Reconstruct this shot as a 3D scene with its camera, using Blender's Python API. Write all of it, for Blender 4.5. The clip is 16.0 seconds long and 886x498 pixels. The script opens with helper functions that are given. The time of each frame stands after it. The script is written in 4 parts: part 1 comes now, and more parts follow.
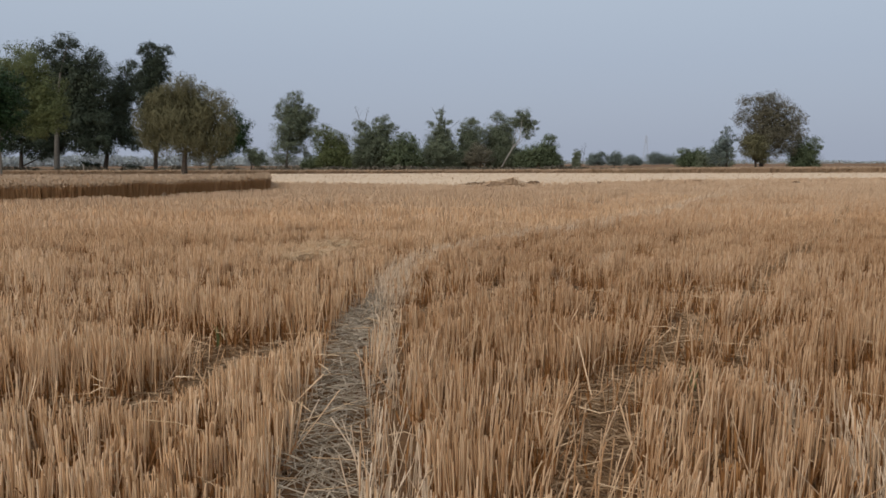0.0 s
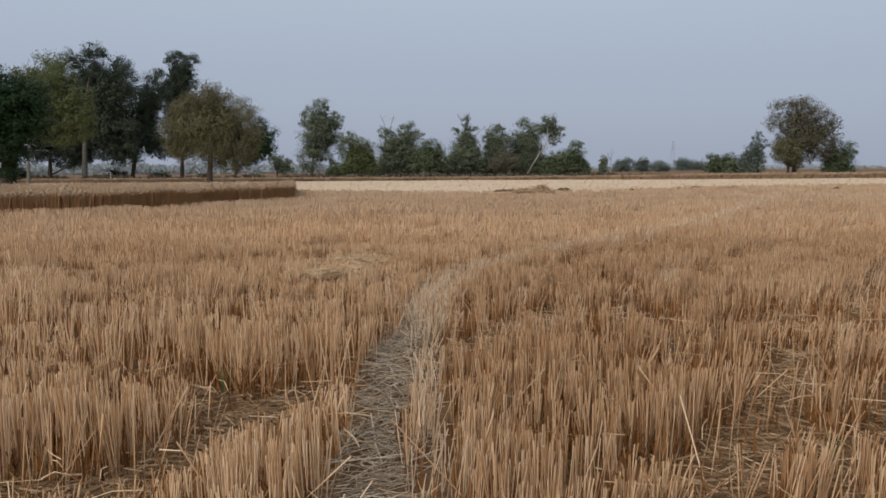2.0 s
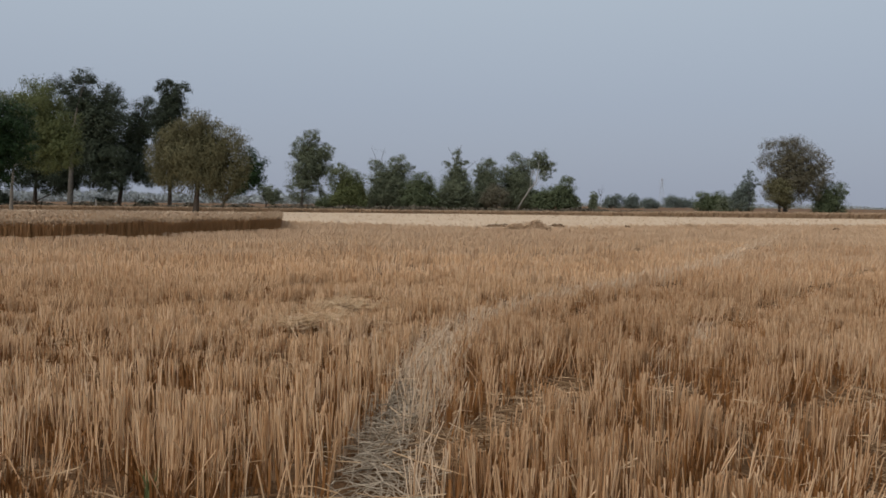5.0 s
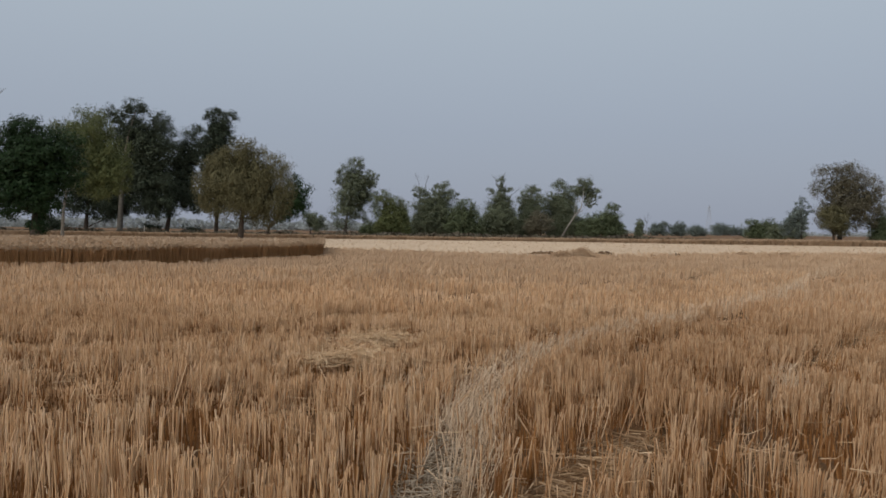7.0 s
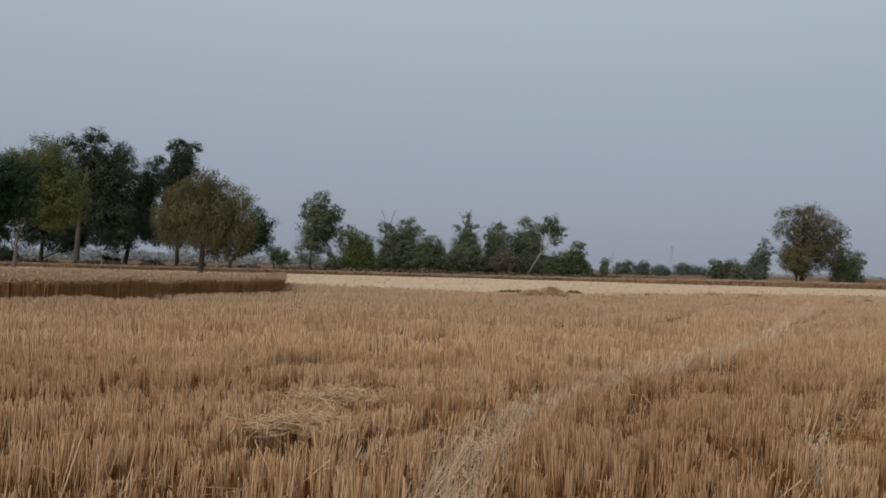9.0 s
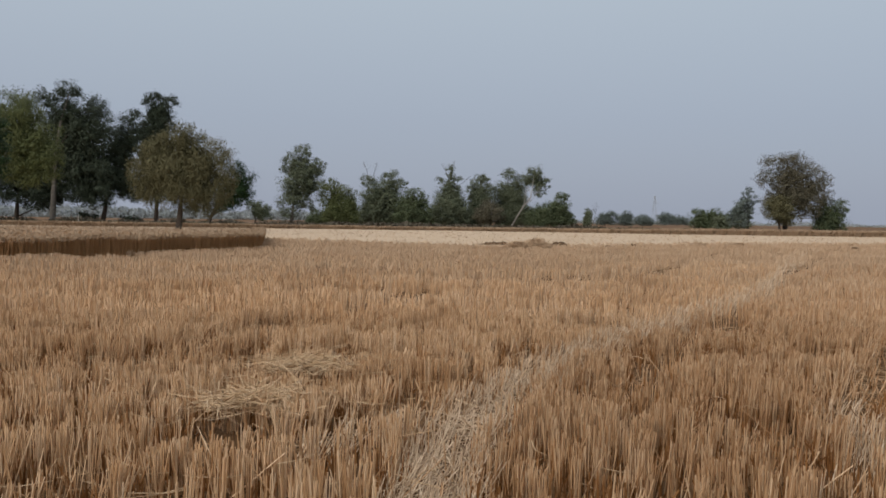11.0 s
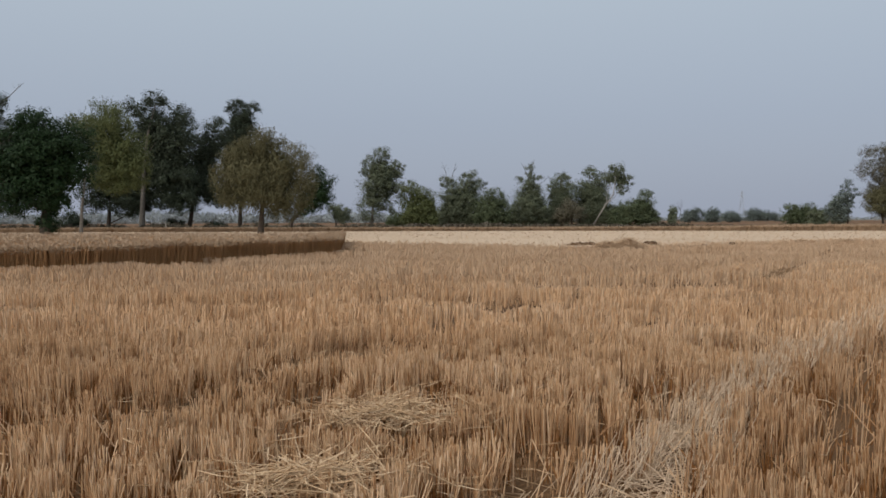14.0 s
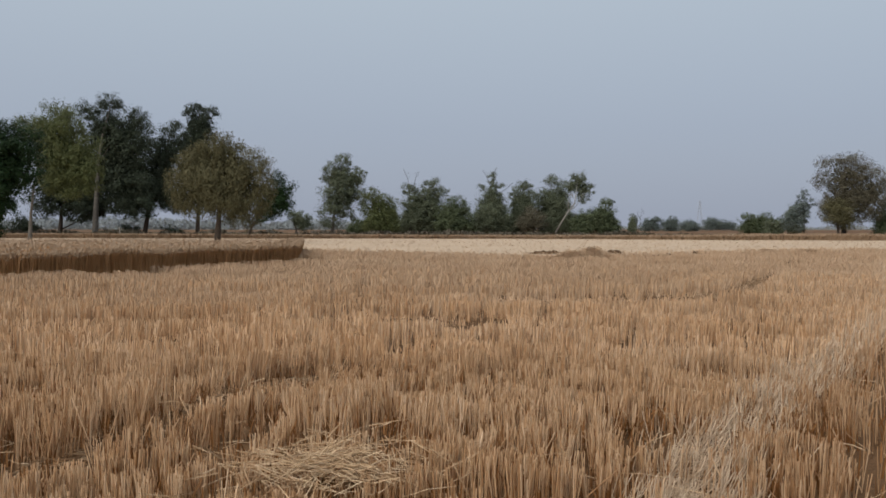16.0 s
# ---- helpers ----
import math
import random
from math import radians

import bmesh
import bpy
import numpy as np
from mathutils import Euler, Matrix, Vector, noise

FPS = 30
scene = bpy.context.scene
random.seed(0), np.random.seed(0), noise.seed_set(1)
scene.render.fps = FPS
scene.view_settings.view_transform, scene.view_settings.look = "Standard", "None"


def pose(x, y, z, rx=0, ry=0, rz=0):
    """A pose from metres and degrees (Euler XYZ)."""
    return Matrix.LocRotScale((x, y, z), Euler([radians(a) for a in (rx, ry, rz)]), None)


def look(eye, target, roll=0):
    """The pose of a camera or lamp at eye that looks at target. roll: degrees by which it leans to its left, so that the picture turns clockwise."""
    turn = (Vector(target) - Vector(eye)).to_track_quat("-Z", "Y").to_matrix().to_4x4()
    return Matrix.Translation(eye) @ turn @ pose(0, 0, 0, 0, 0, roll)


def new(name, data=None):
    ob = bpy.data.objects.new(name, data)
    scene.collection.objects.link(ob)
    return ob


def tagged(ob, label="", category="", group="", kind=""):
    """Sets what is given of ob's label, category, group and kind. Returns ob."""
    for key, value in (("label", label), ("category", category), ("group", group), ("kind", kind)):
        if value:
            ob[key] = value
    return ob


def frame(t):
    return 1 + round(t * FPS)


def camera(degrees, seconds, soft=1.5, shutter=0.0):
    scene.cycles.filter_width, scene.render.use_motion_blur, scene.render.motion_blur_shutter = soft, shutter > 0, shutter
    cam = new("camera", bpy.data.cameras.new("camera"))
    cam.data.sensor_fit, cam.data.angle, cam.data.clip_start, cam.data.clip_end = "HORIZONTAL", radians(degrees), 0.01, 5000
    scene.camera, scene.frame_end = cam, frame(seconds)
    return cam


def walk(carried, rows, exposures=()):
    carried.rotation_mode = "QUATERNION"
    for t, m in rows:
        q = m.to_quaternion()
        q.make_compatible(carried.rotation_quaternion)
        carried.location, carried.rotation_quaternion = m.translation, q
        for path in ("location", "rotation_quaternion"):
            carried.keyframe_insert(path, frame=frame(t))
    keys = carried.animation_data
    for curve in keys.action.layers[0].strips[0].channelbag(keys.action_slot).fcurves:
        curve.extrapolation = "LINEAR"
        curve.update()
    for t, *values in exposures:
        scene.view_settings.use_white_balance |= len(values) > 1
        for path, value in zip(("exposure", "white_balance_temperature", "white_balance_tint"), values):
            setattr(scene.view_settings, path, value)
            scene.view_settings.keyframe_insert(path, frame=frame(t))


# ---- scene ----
cam = camera(57.39, 16.0, soft=1.65)
# seconds, place, then heading, pitch and lean in degrees
ROWS = [
    (0.0, 0.000, -0.000, 1.434, -3.56, -6.07, -0.18),
    (0.5, -0.082, 0.310, 1.431, -2.44, -5.86, -0.18),
    (1.0, -0.105, 0.598, 1.432, -1.93, -5.78, -0.41),
    (1.5, -0.078, 0.879, 1.447, -2.01, -5.43, -0.36),
    (2.0, -0.102, 1.135, 1.436, -1.79, -5.58, -0.42),
    (2.5, -0.156, 1.394, 1.458, -0.55, -4.24, -0.30),
    (3.0, -0.138, 1.636, 1.466, -0.22, -4.00, -1.23),
    (3.5, -0.115, 1.849, 1.465, 0.19, -3.17, -1.21),
    (4.0, -0.155, 2.089, 1.457, -0.28, -3.53, -0.26),
    (4.2, -0.172, 2.181, 1.459, -1.78, -3.50, 0.36),
    (6.3, -0.106, 2.942, 1.436, -2.82, -1.71, 0.64),
    (6.5, -0.115, 3.037, 1.436, -1.63, -1.41, 0.74),
    (7.0, -0.142, 3.314, 1.428, 0.51, -1.36, 0.72),
    (7.5, -0.205, 3.627, 1.441, 0.76, -2.37, 0.38),
    (8.0, -0.211, 3.946, 1.431, -1.00, -1.10, 0.19),
    (8.5, -0.201, 4.259, 1.440, 1.08, 2.87, 0.73),
    (9.0, -0.184, 4.541, 1.458, -1.88, 1.25, 1.47),
    (9.2, -0.171, 4.637, 1.458, -3.15, -0.99, 1.57),
    (11.3, -0.098, 5.578, 1.438, -3.07, -2.07, 0.73),
    (11.5, -0.083, 5.680, 1.447, -2.75, -1.47, 0.69),
    (12.0, -0.151, 5.937, 1.437, 3.36, -1.72, 0.56),
    (12.5, -0.269, 6.213, 1.446, 3.95, -1.28, 0.24),
    (13.0, -0.273, 6.486, 1.428, 4.19, -2.68, -0.11),
    (13.5, -0.249, 6.768, 1.439, 2.94, -2.09, -0.26),
    (14.0, -0.293, 7.069, 1.454, 2.50, -2.05, -0.24),
    (14.5, -0.275, 7.350, 1.448, -1.28, -2.52, -0.07),
    (15.0, -0.225, 7.651, 1.448, -3.89, -2.04, 0.10),
    (15.5, -0.251, 7.883, 1.444, -2.78, -2.08, 0.05),
    (16.0, -0.294, 8.046, 1.456, -0.20, -1.52, 0.09),
]


def held(x, y, z, heading, pitch, lean):
    return pose(x, y, z, 90 + pitch, 0, heading) @ pose(0, 0, 0, 0, 0, lean)


walk(cam, [(r[0], held(*r[1:])) for r in ROWS], [(0, 0.13, 6370, 10), (2, 0.12, 6370, 10), (4, 0.05, 6430, 10), (6.5, -0.1, 6480, 10), (8.2, -0.17, 6520, 10), (8.5, -0.33, 6520, 10), (8.8, -0.22, 6560, 10), (9, -0.18, 6560, 10), (11.5, 0.02, 6480, 10), (16, 0.02, 6450, 10)])

# ---- world, sun, exposure ----
SUN_UP, SUN_TURN = radians(36), radians(226)
world = bpy.data.worlds.new("hazy_sky")
scene.world = world
world.use_nodes = True
wn, wl = world.node_tree.nodes, world.node_tree.links
sky = wn.new("ShaderNodeTexSky")
sky.sky_type, sky.sun_disc = "NISHITA", False
sky.sun_elevation, sky.sun_rotation = SUN_UP, SUN_TURN
sky.air_density, sky.dust_density, sky.ozone_density = 1.0, 4.0, 1.0
dim = wn.new("ShaderNodeVectorMath")
dim.operation = "SCALE"
dim.inputs["Scale"].default_value = 0.07
veil = wn.new("ShaderNodeMix")
veil.data_type = "RGBA"
veil.inputs[0].default_value = 0.86
# an overcast dome, brighter overhead than at the horizon
way = wn.new("ShaderNodeTexCoord")
split = wn.new("ShaderNodeSeparateXYZ")
dome = wn.new("ShaderNodeValToRGB")
for k, (at, c) in enumerate([(0.0, (0.36, 0.40, 0.49)), (0.12, (0.395, 0.45, 0.545)), (0.30, (0.495, 0.57, 0.645)), (0.40, (0.555, 0.625, 0.695)), (1.0, (1.25, 1.28, 1.28))]):
    e = dome.color_ramp.elements[k] if k < 2 else dome.color_ramp.elements.new(at)
    e.position, e.color = at, (*c, 1)
wl.new(way.outputs["Generated"], split.inputs[0])
wl.new(split.outputs[2], dome.inputs[0])
wl.new(dome.outputs[0], veil.inputs[7])
wl.new(sky.outputs[0], dim.inputs[0])
wl.new(dim.outputs[0], veil.inputs[6])
wl.new(veil.outputs[2], wn["Background"].inputs[0])
wn["Background"].inputs[1].default_value = 1.0

sun_data = bpy.data.lights.new("sun", "SUN")
sun_data.energy, sun_data.angle, sun_data.color = 2.0, radians(40), (1.0, 0.92, 0.82)
sun = new("sun", sun_data)
sun.matrix_world = look((0, 0, 50), (-math.sin(SUN_TURN) * math.cos(SUN_UP), -math.cos(SUN_TURN) * math.cos(SUN_UP), 50 - math.sin(SUN_UP)))


# ---- materials ----
def material(name, stops, rough=0.8, island=True, spread=0.8, grain=0.0, grain_scale=30.0, patch=0.25, patch_scale=0.35, bump=0.0):
    """Procedural surface: stops of colour spread by a random value for each loose piece, mixed with patches and grain."""
    m = bpy.data.materials.new(name)
    m.use_nodes = True
    n, l = m.node_tree.nodes, m.node_tree.links
    b = n["Principled BSDF"]
    b.inputs["Roughness"].default_value = rough
    b.inputs["Specular IOR Level"].default_value = 0.25 if spread > 0.3 else 0.08
    geo = n.new("ShaderNodeNewGeometry")
    big = n.new("ShaderNodeTexNoise")
    big.inputs["Scale"].default_value, big.inputs["Detail"].default_value = patch_scale, 4
    l.new(geo.outputs["Position"], big.inputs["Vector"])
    fine = n.new("ShaderNodeTexNoise")
    fine.inputs["Scale"].default_value, fine.inputs["Detail"].default_value = grain_scale, 5
    l.new(geo.outputs["Position"], fine.inputs["Vector"])
    ramp = n.new("ShaderNodeValToRGB")
    while len(ramp.color_ramp.elements) < len(stops):
        ramp.color_ramp.elements.new(0.5)
    for k, c in enumerate(stops):
        ramp.color_ramp.elements[k].position = k / max(1, len(stops) - 1)
        ramp.color_ramp.elements[k].color = (*c, 1)
    mix = n.new("ShaderNodeMath")
    mix.operation = "MULTIPLY_ADD"
    mix.inputs[1].default_value, mix.inputs[2].default_value = patch * 3, 0.5 - patch * 1.5
    l.new(big.outputs[0], mix.inputs[0])
    add = n.new("ShaderNodeMath")
    add.operation = "MULTIPLY_ADD"
    l.new(geo.outputs["Random Per Island"] if island else fine.outputs[0], add.inputs[0])
    add.inputs[1].default_value = spread if island else 1.6
    sub = n.new("ShaderNodeMath")
    sub.operation = "SUBTRACT"
    l.new(mix.outputs[0], sub.inputs[0])
    sub.inputs[1].default_value = spread / 2 if island else 0.8
    l.new(sub.outputs[0], add.inputs[2])
    l.new(add.outputs[0], ramp.inputs[0])
    out = ramp.outputs[0]
    if grain:
        g = n.new("ShaderNodeMix")
        g.data_type, g.blend_type = "RGBA", "MULTIPLY"
        g.inputs[0].default_value = grain
        l.new(out, g.inputs[6])
        l.new(fine.outputs[0], g.inputs[7])
        out = g.outputs[2]
    l.new(out, b.inputs["Base Color"])
    if bump:
        bp = n.new("ShaderNodeBump")
        bp.inputs["Strength"].default_value, bp.inputs["Distance"].default_value = bump, 0.02
        l.new(fine.outputs[0], bp.inputs["Height"])
        l.new(bp.outputs[0], b.inputs["Normal"])
    return m


STRAW = material("straw", [(0.27, 0.129, 0.05), (0.50, 0.304, 0.161), (0.655, 0.453, 0.282), (0.82, 0.638, 0.456)], 0.5, patch=0.2, spread=0.6)
RUSSET = material("russet_straw", [(0.215, 0.1, 0.039), (0.415, 0.24, 0.122), (0.57, 0.383, 0.231), (0.735, 0.548, 0.38)], 0.5, patch=0.2, spread=0.6)
# straw of the far field, its colour dulled to stand in for haze
HAZED_STRAW = material("hazed_tan_straw", [(0.24, 0.143, 0.078), (0.42, 0.284, 0.176), (0.545, 0.394, 0.265), (0.66, 0.505, 0.366)], 0.6, patch=0.2, spread=0.4)
PATH_STRAW = material("grey_trodden_straw", [(0.17, 0.13, 0.09), (0.30, 0.24, 0.175), (0.48, 0.40, 0.305)], 0.65, patch=0.2, patch_scale=2)
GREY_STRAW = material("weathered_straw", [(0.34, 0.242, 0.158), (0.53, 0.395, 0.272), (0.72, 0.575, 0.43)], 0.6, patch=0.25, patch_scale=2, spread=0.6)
LOOSE_STRAW = material("loose_straw", [(0.36, 0.225, 0.12), (0.55, 0.385, 0.23), (0.70, 0.53, 0.355)], 0.55, patch=0.15)
# darker than the loose straw; lies on trails and in seams
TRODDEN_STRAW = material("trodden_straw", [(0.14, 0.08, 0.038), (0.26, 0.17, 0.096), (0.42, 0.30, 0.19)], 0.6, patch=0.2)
SOIL = material("soil_and_chaff", [(0.07, 0.033, 0.012), (0.14, 0.073, 0.031), (0.235, 0.138, 0.065)], 0.95, island=False, grain=0.4, grain_scale=45, patch=0.3, patch_scale=0.8, bump=0.8)
PALE = material("pale_chaff", [(0.37, 0.27, 0.18), (0.48, 0.36, 0.25), (0.55, 0.43, 0.312)], 0.9, island=False, grain=0.2, grain_scale=6, patch=0.2, patch_scale=0.12, bump=0.5)
PALE_STRAW = material("pale_straw", [(0.30, 0.21, 0.14), (0.41, 0.305, 0.21), (0.50, 0.385, 0.275)], 0.6, patch=0.15)
WHEAT = material("ripe_wheat_stalk", [(0.26, 0.132, 0.054), (0.34, 0.183, 0.08), (0.42, 0.24, 0.113)], 0.6, patch=0.2, patch_scale=0.9, spread=0.4)
EAR = material("ripe_wheat_ear", [(0.30, 0.213, 0.14), (0.345, 0.25, 0.168), (0.39, 0.287, 0.198)], 0.65, patch=0.15, patch_scale=0.6, spread=0.2)
FAR_WHEAT = material("far_ripe_wheat", [(0.23, 0.155, 0.096), (0.28, 0.195, 0.126), (0.33, 0.238, 0.16)], 0.7, patch=0.2, patch_scale=0.08, spread=0.2)
# dry leaf brown, darkened to put the shade between stalks into colour
SHADED_DRY_LEAF = material("shaded_dry_base_leaf", [(0.11, 0.044, 0.011), (0.19, 0.083, 0.025), (0.30, 0.148, 0.055)], 0.7, patch=0.2)
BANK = material("weedy_earth_bank", [(0.07, 0.052, 0.033), (0.135, 0.098, 0.064), (0.23, 0.168, 0.11)], 0.95, island=False, grain=0.4, grain_scale=3, patch=0.3, patch_scale=0.3, bump=0.6)
TRACK = material("dusty_track", [(0.30, 0.215, 0.14), (0.42, 0.31, 0.21), (0.50, 0.38, 0.27)], 0.95, island=False, grain=0.3, grain_scale=5, patch=0.2, bump=0.4)
# earth darkened in colour to stand for a shaded field edge
SHADE_EARTH = material("ridge_shade_earth", [(0.065, 0.036, 0.018), (0.11, 0.063, 0.033), (0.17, 0.105, 0.06)], 0.95, island=False, grain=0.4, grain_scale=9, bump=0.8)
BARK = material("brown_bark", [(0.035, 0.027, 0.021), (0.07, 0.054, 0.042), (0.115, 0.09, 0.072)], 0.9, island=False, grain=0.4, grain_scale=8, bump=0.8)
WHITE_BARK = material("white_eucalyptus_bark", [(0.22, 0.205, 0.185), (0.32, 0.30, 0.27), (0.42, 0.395, 0.36)], 0.8, island=False, grain=0.3, grain_scale=3, bump=0.3)
PALE_BARK = material("pale_eucalyptus_bark", [(0.085, 0.075, 0.064), (0.13, 0.117, 0.10), (0.19, 0.17, 0.146)], 0.8, island=False, grain=0.3, grain_scale=3, bump=0.4)
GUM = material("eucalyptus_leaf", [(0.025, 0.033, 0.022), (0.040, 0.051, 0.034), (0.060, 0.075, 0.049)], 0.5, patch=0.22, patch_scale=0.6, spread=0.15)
# paler copy of GUM: haze before the far trees, put into the leaf colour
HAZED_GUM = material("hazed_eucalyptus_leaf", [(0.073, 0.085, 0.054), (0.106, 0.122, 0.077), (0.143, 0.162, 0.102)], 0.5, patch=0.22, patch_scale=0.6, spread=0.15)
DARK_LEAF = material("dark_green_leaf", [(0.010, 0.022, 0.009), (0.018, 0.036, 0.014), (0.032, 0.058, 0.023)], 0.45, patch=0.22, patch_scale=0.6, spread=0.15)
# neem green, its albedo raised for haze before the far row
NEEM = material("neem_leaf", [(0.052, 0.066, 0.036), (0.080, 0.099, 0.053), (0.113, 0.137, 0.072)], 0.5, patch=0.22, patch_scale=0.6, spread=0.15)
OLIVE = material("olive_leaf", [(0.058, 0.069, 0.028), (0.088, 0.102, 0.042), (0.122, 0.137, 0.056)], 0.5, patch=0.15, patch_scale=0.6, spread=0.15)
TAN_LEAF = material("dry_willow_leaf", [(0.066, 0.061, 0.031), (0.102, 0.094, 0.049), (0.146, 0.135, 0.073)], 0.6, patch=0.25, patch_scale=0.5, spread=0.15)
BROWN_LEAF = material("dry_brown_leaf", [(0.072, 0.066, 0.044), (0.106, 0.096, 0.066), (0.148, 0.134, 0.094)], 0.6, patch=0.25, patch_scale=0.5, spread=0.15)
# woods on the horizon: their haze is put into this pale blue-grey
FAR_LEAF = material("hazed_distant_foliage", [(0.20, 0.225, 0.23), (0.25, 0.275, 0.28), (0.30, 0.325, 0.33)], 0.8, patch=0.2, patch_scale=0.02)
# green leaf with the haze of distance put into its blue-grey colour
HAZY_LEAF = material("hazed_grey_green_leaf", [(0.085, 0.105, 0.095), (0.115, 0.138, 0.124), (0.15, 0.175, 0.155)], 0.7, patch=0.22, patch_scale=0.3, spread=0.15)
SPROUT = material("green_weed_blade", [(0.07, 0.09, 0.032), (0.12, 0.14, 0.055), (0.19, 0.19, 0.09)], 0.6, patch=0.1)
STEEL = material("galvanised_steel", [(0.33, 0.35, 0.38), (0.40, 0.42, 0.45)], 0.5, island=False, patch=0.1)
WEED_DARK = material("dark_hedge_leaf", [(0.05, 0.042, 0.028), (0.078, 0.066, 0.046), (0.11, 0.095, 0.068)], 0.7, spread=0.4)


# ---- mesh helpers ----
def mesh_from(name, verts, quads, mat):
    """A mesh of quads from numpy arrays."""
    me = bpy.data.meshes.new(name)
    verts, quads = np.asarray(verts, np.float32).reshape(-1, 3), np.asarray(quads, np.int32).reshape(-1, 4)
    me.vertices.add(len(verts))
    me.vertices.foreach_set("co", verts.ravel())
    me.loops.add(quads.size)
    me.loops.foreach_set("vertex_index", quads.ravel())
    me.polygons.add(len(quads))
    me.polygons.foreach_set("loop_start", np.arange(0, quads.size, 4, dtype=np.int32))
    me.update(calc_edges=True)
    me.materials.append(mat)
    return me


def stalks(foot, tip, radius, sides=3, taper=0.75):
    """Verts and quads of many thin open tubes (sides 3) or flat blades (sides 2)."""
    n = len(foot)
    axis = tip - foot
    axis = axis / np.maximum(np.linalg.norm(axis, axis=1, keepdims=True), 1e-6)
    turn = np.random.rand(n) * 2 * math.pi
    a = np.stack([np.cos(turn), np.sin(turn), 0.3 * np.sin(3 * turn)], 1)
    a = np.cross(axis, a)
    a /= np.maximum(np.linalg.norm(a, axis=1, keepdims=True), 1e-6)
    b = np.cross(axis, a)
    rings = []
    for end, k in ((foot, 1.0), (tip, taper)):
        for s in range(sides):
            w = 2 * math.pi * s / sides
            rings.append(end + (a * math.cos(w) + b * math.sin(w)) * (radius * k)[:, None])
    verts = np.stack(rings, 1).reshape(-1, 3)
    start = (np.arange(n) * 2 * sides)[:, None, None]
    around = range(sides) if sides > 2 else (0,)
    quads = np.array([[s, (s + 1) % sides, sides + (s + 1) % sides, sides + s] for s in around])[None]
    return verts, (start + quads).reshape(-1, 4)


def bent(foot, mid, tip, radius, sides=3):
    v1, q1 = stalks(foot, mid, radius, sides, 0.9)
    v2, q2 = stalks(mid, tip, radius * 0.9, sides, 0.6)
    return np.concatenate([v1, v2]), np.concatenate([q1, q2 + len(v1)])


def tube(points, radii, sides=7):
    """A tapered tube through a few points."""
    pts = [Vector(p) for p in points]
    verts, quads = [], []
    for k, p in enumerate(pts):
        d = (pts[min(k + 1, len(pts) - 1)] - pts[max(k - 1, 0)]).normalized()
        a = d.orthogonal().normalized()
        b = d.cross(a)
        for s in range(sides):
            w = 2 * math.pi * s / sides
            verts.append(p + (a * math.cos(w) + b * math.sin(w)) * radii[k] * (1 + 0.12 * math.sin(3 * w + k)))
    for k in range(len(pts) - 1):
        for s in range(sides):
            t = (s + 1) % sides
            quads.append((k * sides + s, k * sides + t, (k + 1) * sides + t, (k + 1) * sides + s))
    return np.array([tuple(v) for v in verts]), np.array(quads)


def part(name, mesh, parent, label=""):
    ob = new(name, mesh)
    ob.parent = parent
    if label:
        tagged(ob, label)
    return ob


def wave(x, y, seed):
    """A cheap smooth noise over the ground, about -1 to 1."""
    s = np.zeros_like(x)
    for k in range(5):
        a = seed * 1.7 + k * 2.4
        s += np.sin(x * math.cos(a) * (1 + 0.6 * k) + y * math.sin(a) * (1 + 0.6 * k) + a * 5 + 1.3 * np.sin(0.7 * x * math.sin(a) - 0.6 * y + a))
    return s / 3


def from_line(x, y, line):
    """Distance of points from a polyline, and how far along it they lie."""
    best, along, run = np.full(x.shape, 1e9), np.zeros(x.shape), 0.0
    for (x0, y0), (x1, y1) in zip(line, line[1:]):
        dx, dy = x1 - x0, y1 - y0
        length = math.hypot(dx, dy)
        t = np.clip(((x - x0) * dx + (y - y0) * dy) / length**2, 0, 1)
        d = np.hypot(x - x0 - t * dx, y - y0 - t * dy)
        along = np.where(d < best, run + t * length, along)
        best = np.minimum(best, d)
        run += length
    return best, along


# ---- ground ----
def ground_sheet():
    """One sheet to the horizon, finer near the walk."""
    cuts = sorted({s * v for s in (-1, 1) for v in (0, 1, 2, 3, 4, 5, 6, 8, 10, 12, 14, 17, 20, 25, 30, 40, 60, 100, 200, 500, 1200, 3000)})
    ys = sorted({*cuts, *[k * 0.5 for k in range(0, 50)]})
    gx, gy = np.meshgrid(np.array(cuts, float), np.array(ys, float))
    near = (np.abs(gx) < 40) & (gy < 50) & (gy > -20)
    gz = np.where(near, 0.025 * wave(gx * 1.3, gy * 1.3, 3) - 0.02, 0.0)
    w = len(cuts)
    v = np.stack([gx, gy, gz], -1).reshape(-1, 3)
    q = [(r * w + c, r * w + c + 1, (r + 1) * w + c + 1, (r + 1) * w + c) for r in range(len(ys) - 1) for c in range(w - 1)]
    return mesh_from("ground", v, q, SOIL)


tagged(new("ground", ground_sheet()), "brown soil with chaff under the cut wheat field", "ground", kind="structure")

# limits of the cut stubble towards the pale field beyond
PALE_EDGE = [(-60, 62), (-9, 57), (-2.5, 54), (3.5, 48), (9.5, 50), (19, 57), (28, 61), (90, 70)]


def pale_start(x):
    return np.interp(x, [p[0] for p in PALE_EDGE], [p[1] for p in PALE_EDGE])


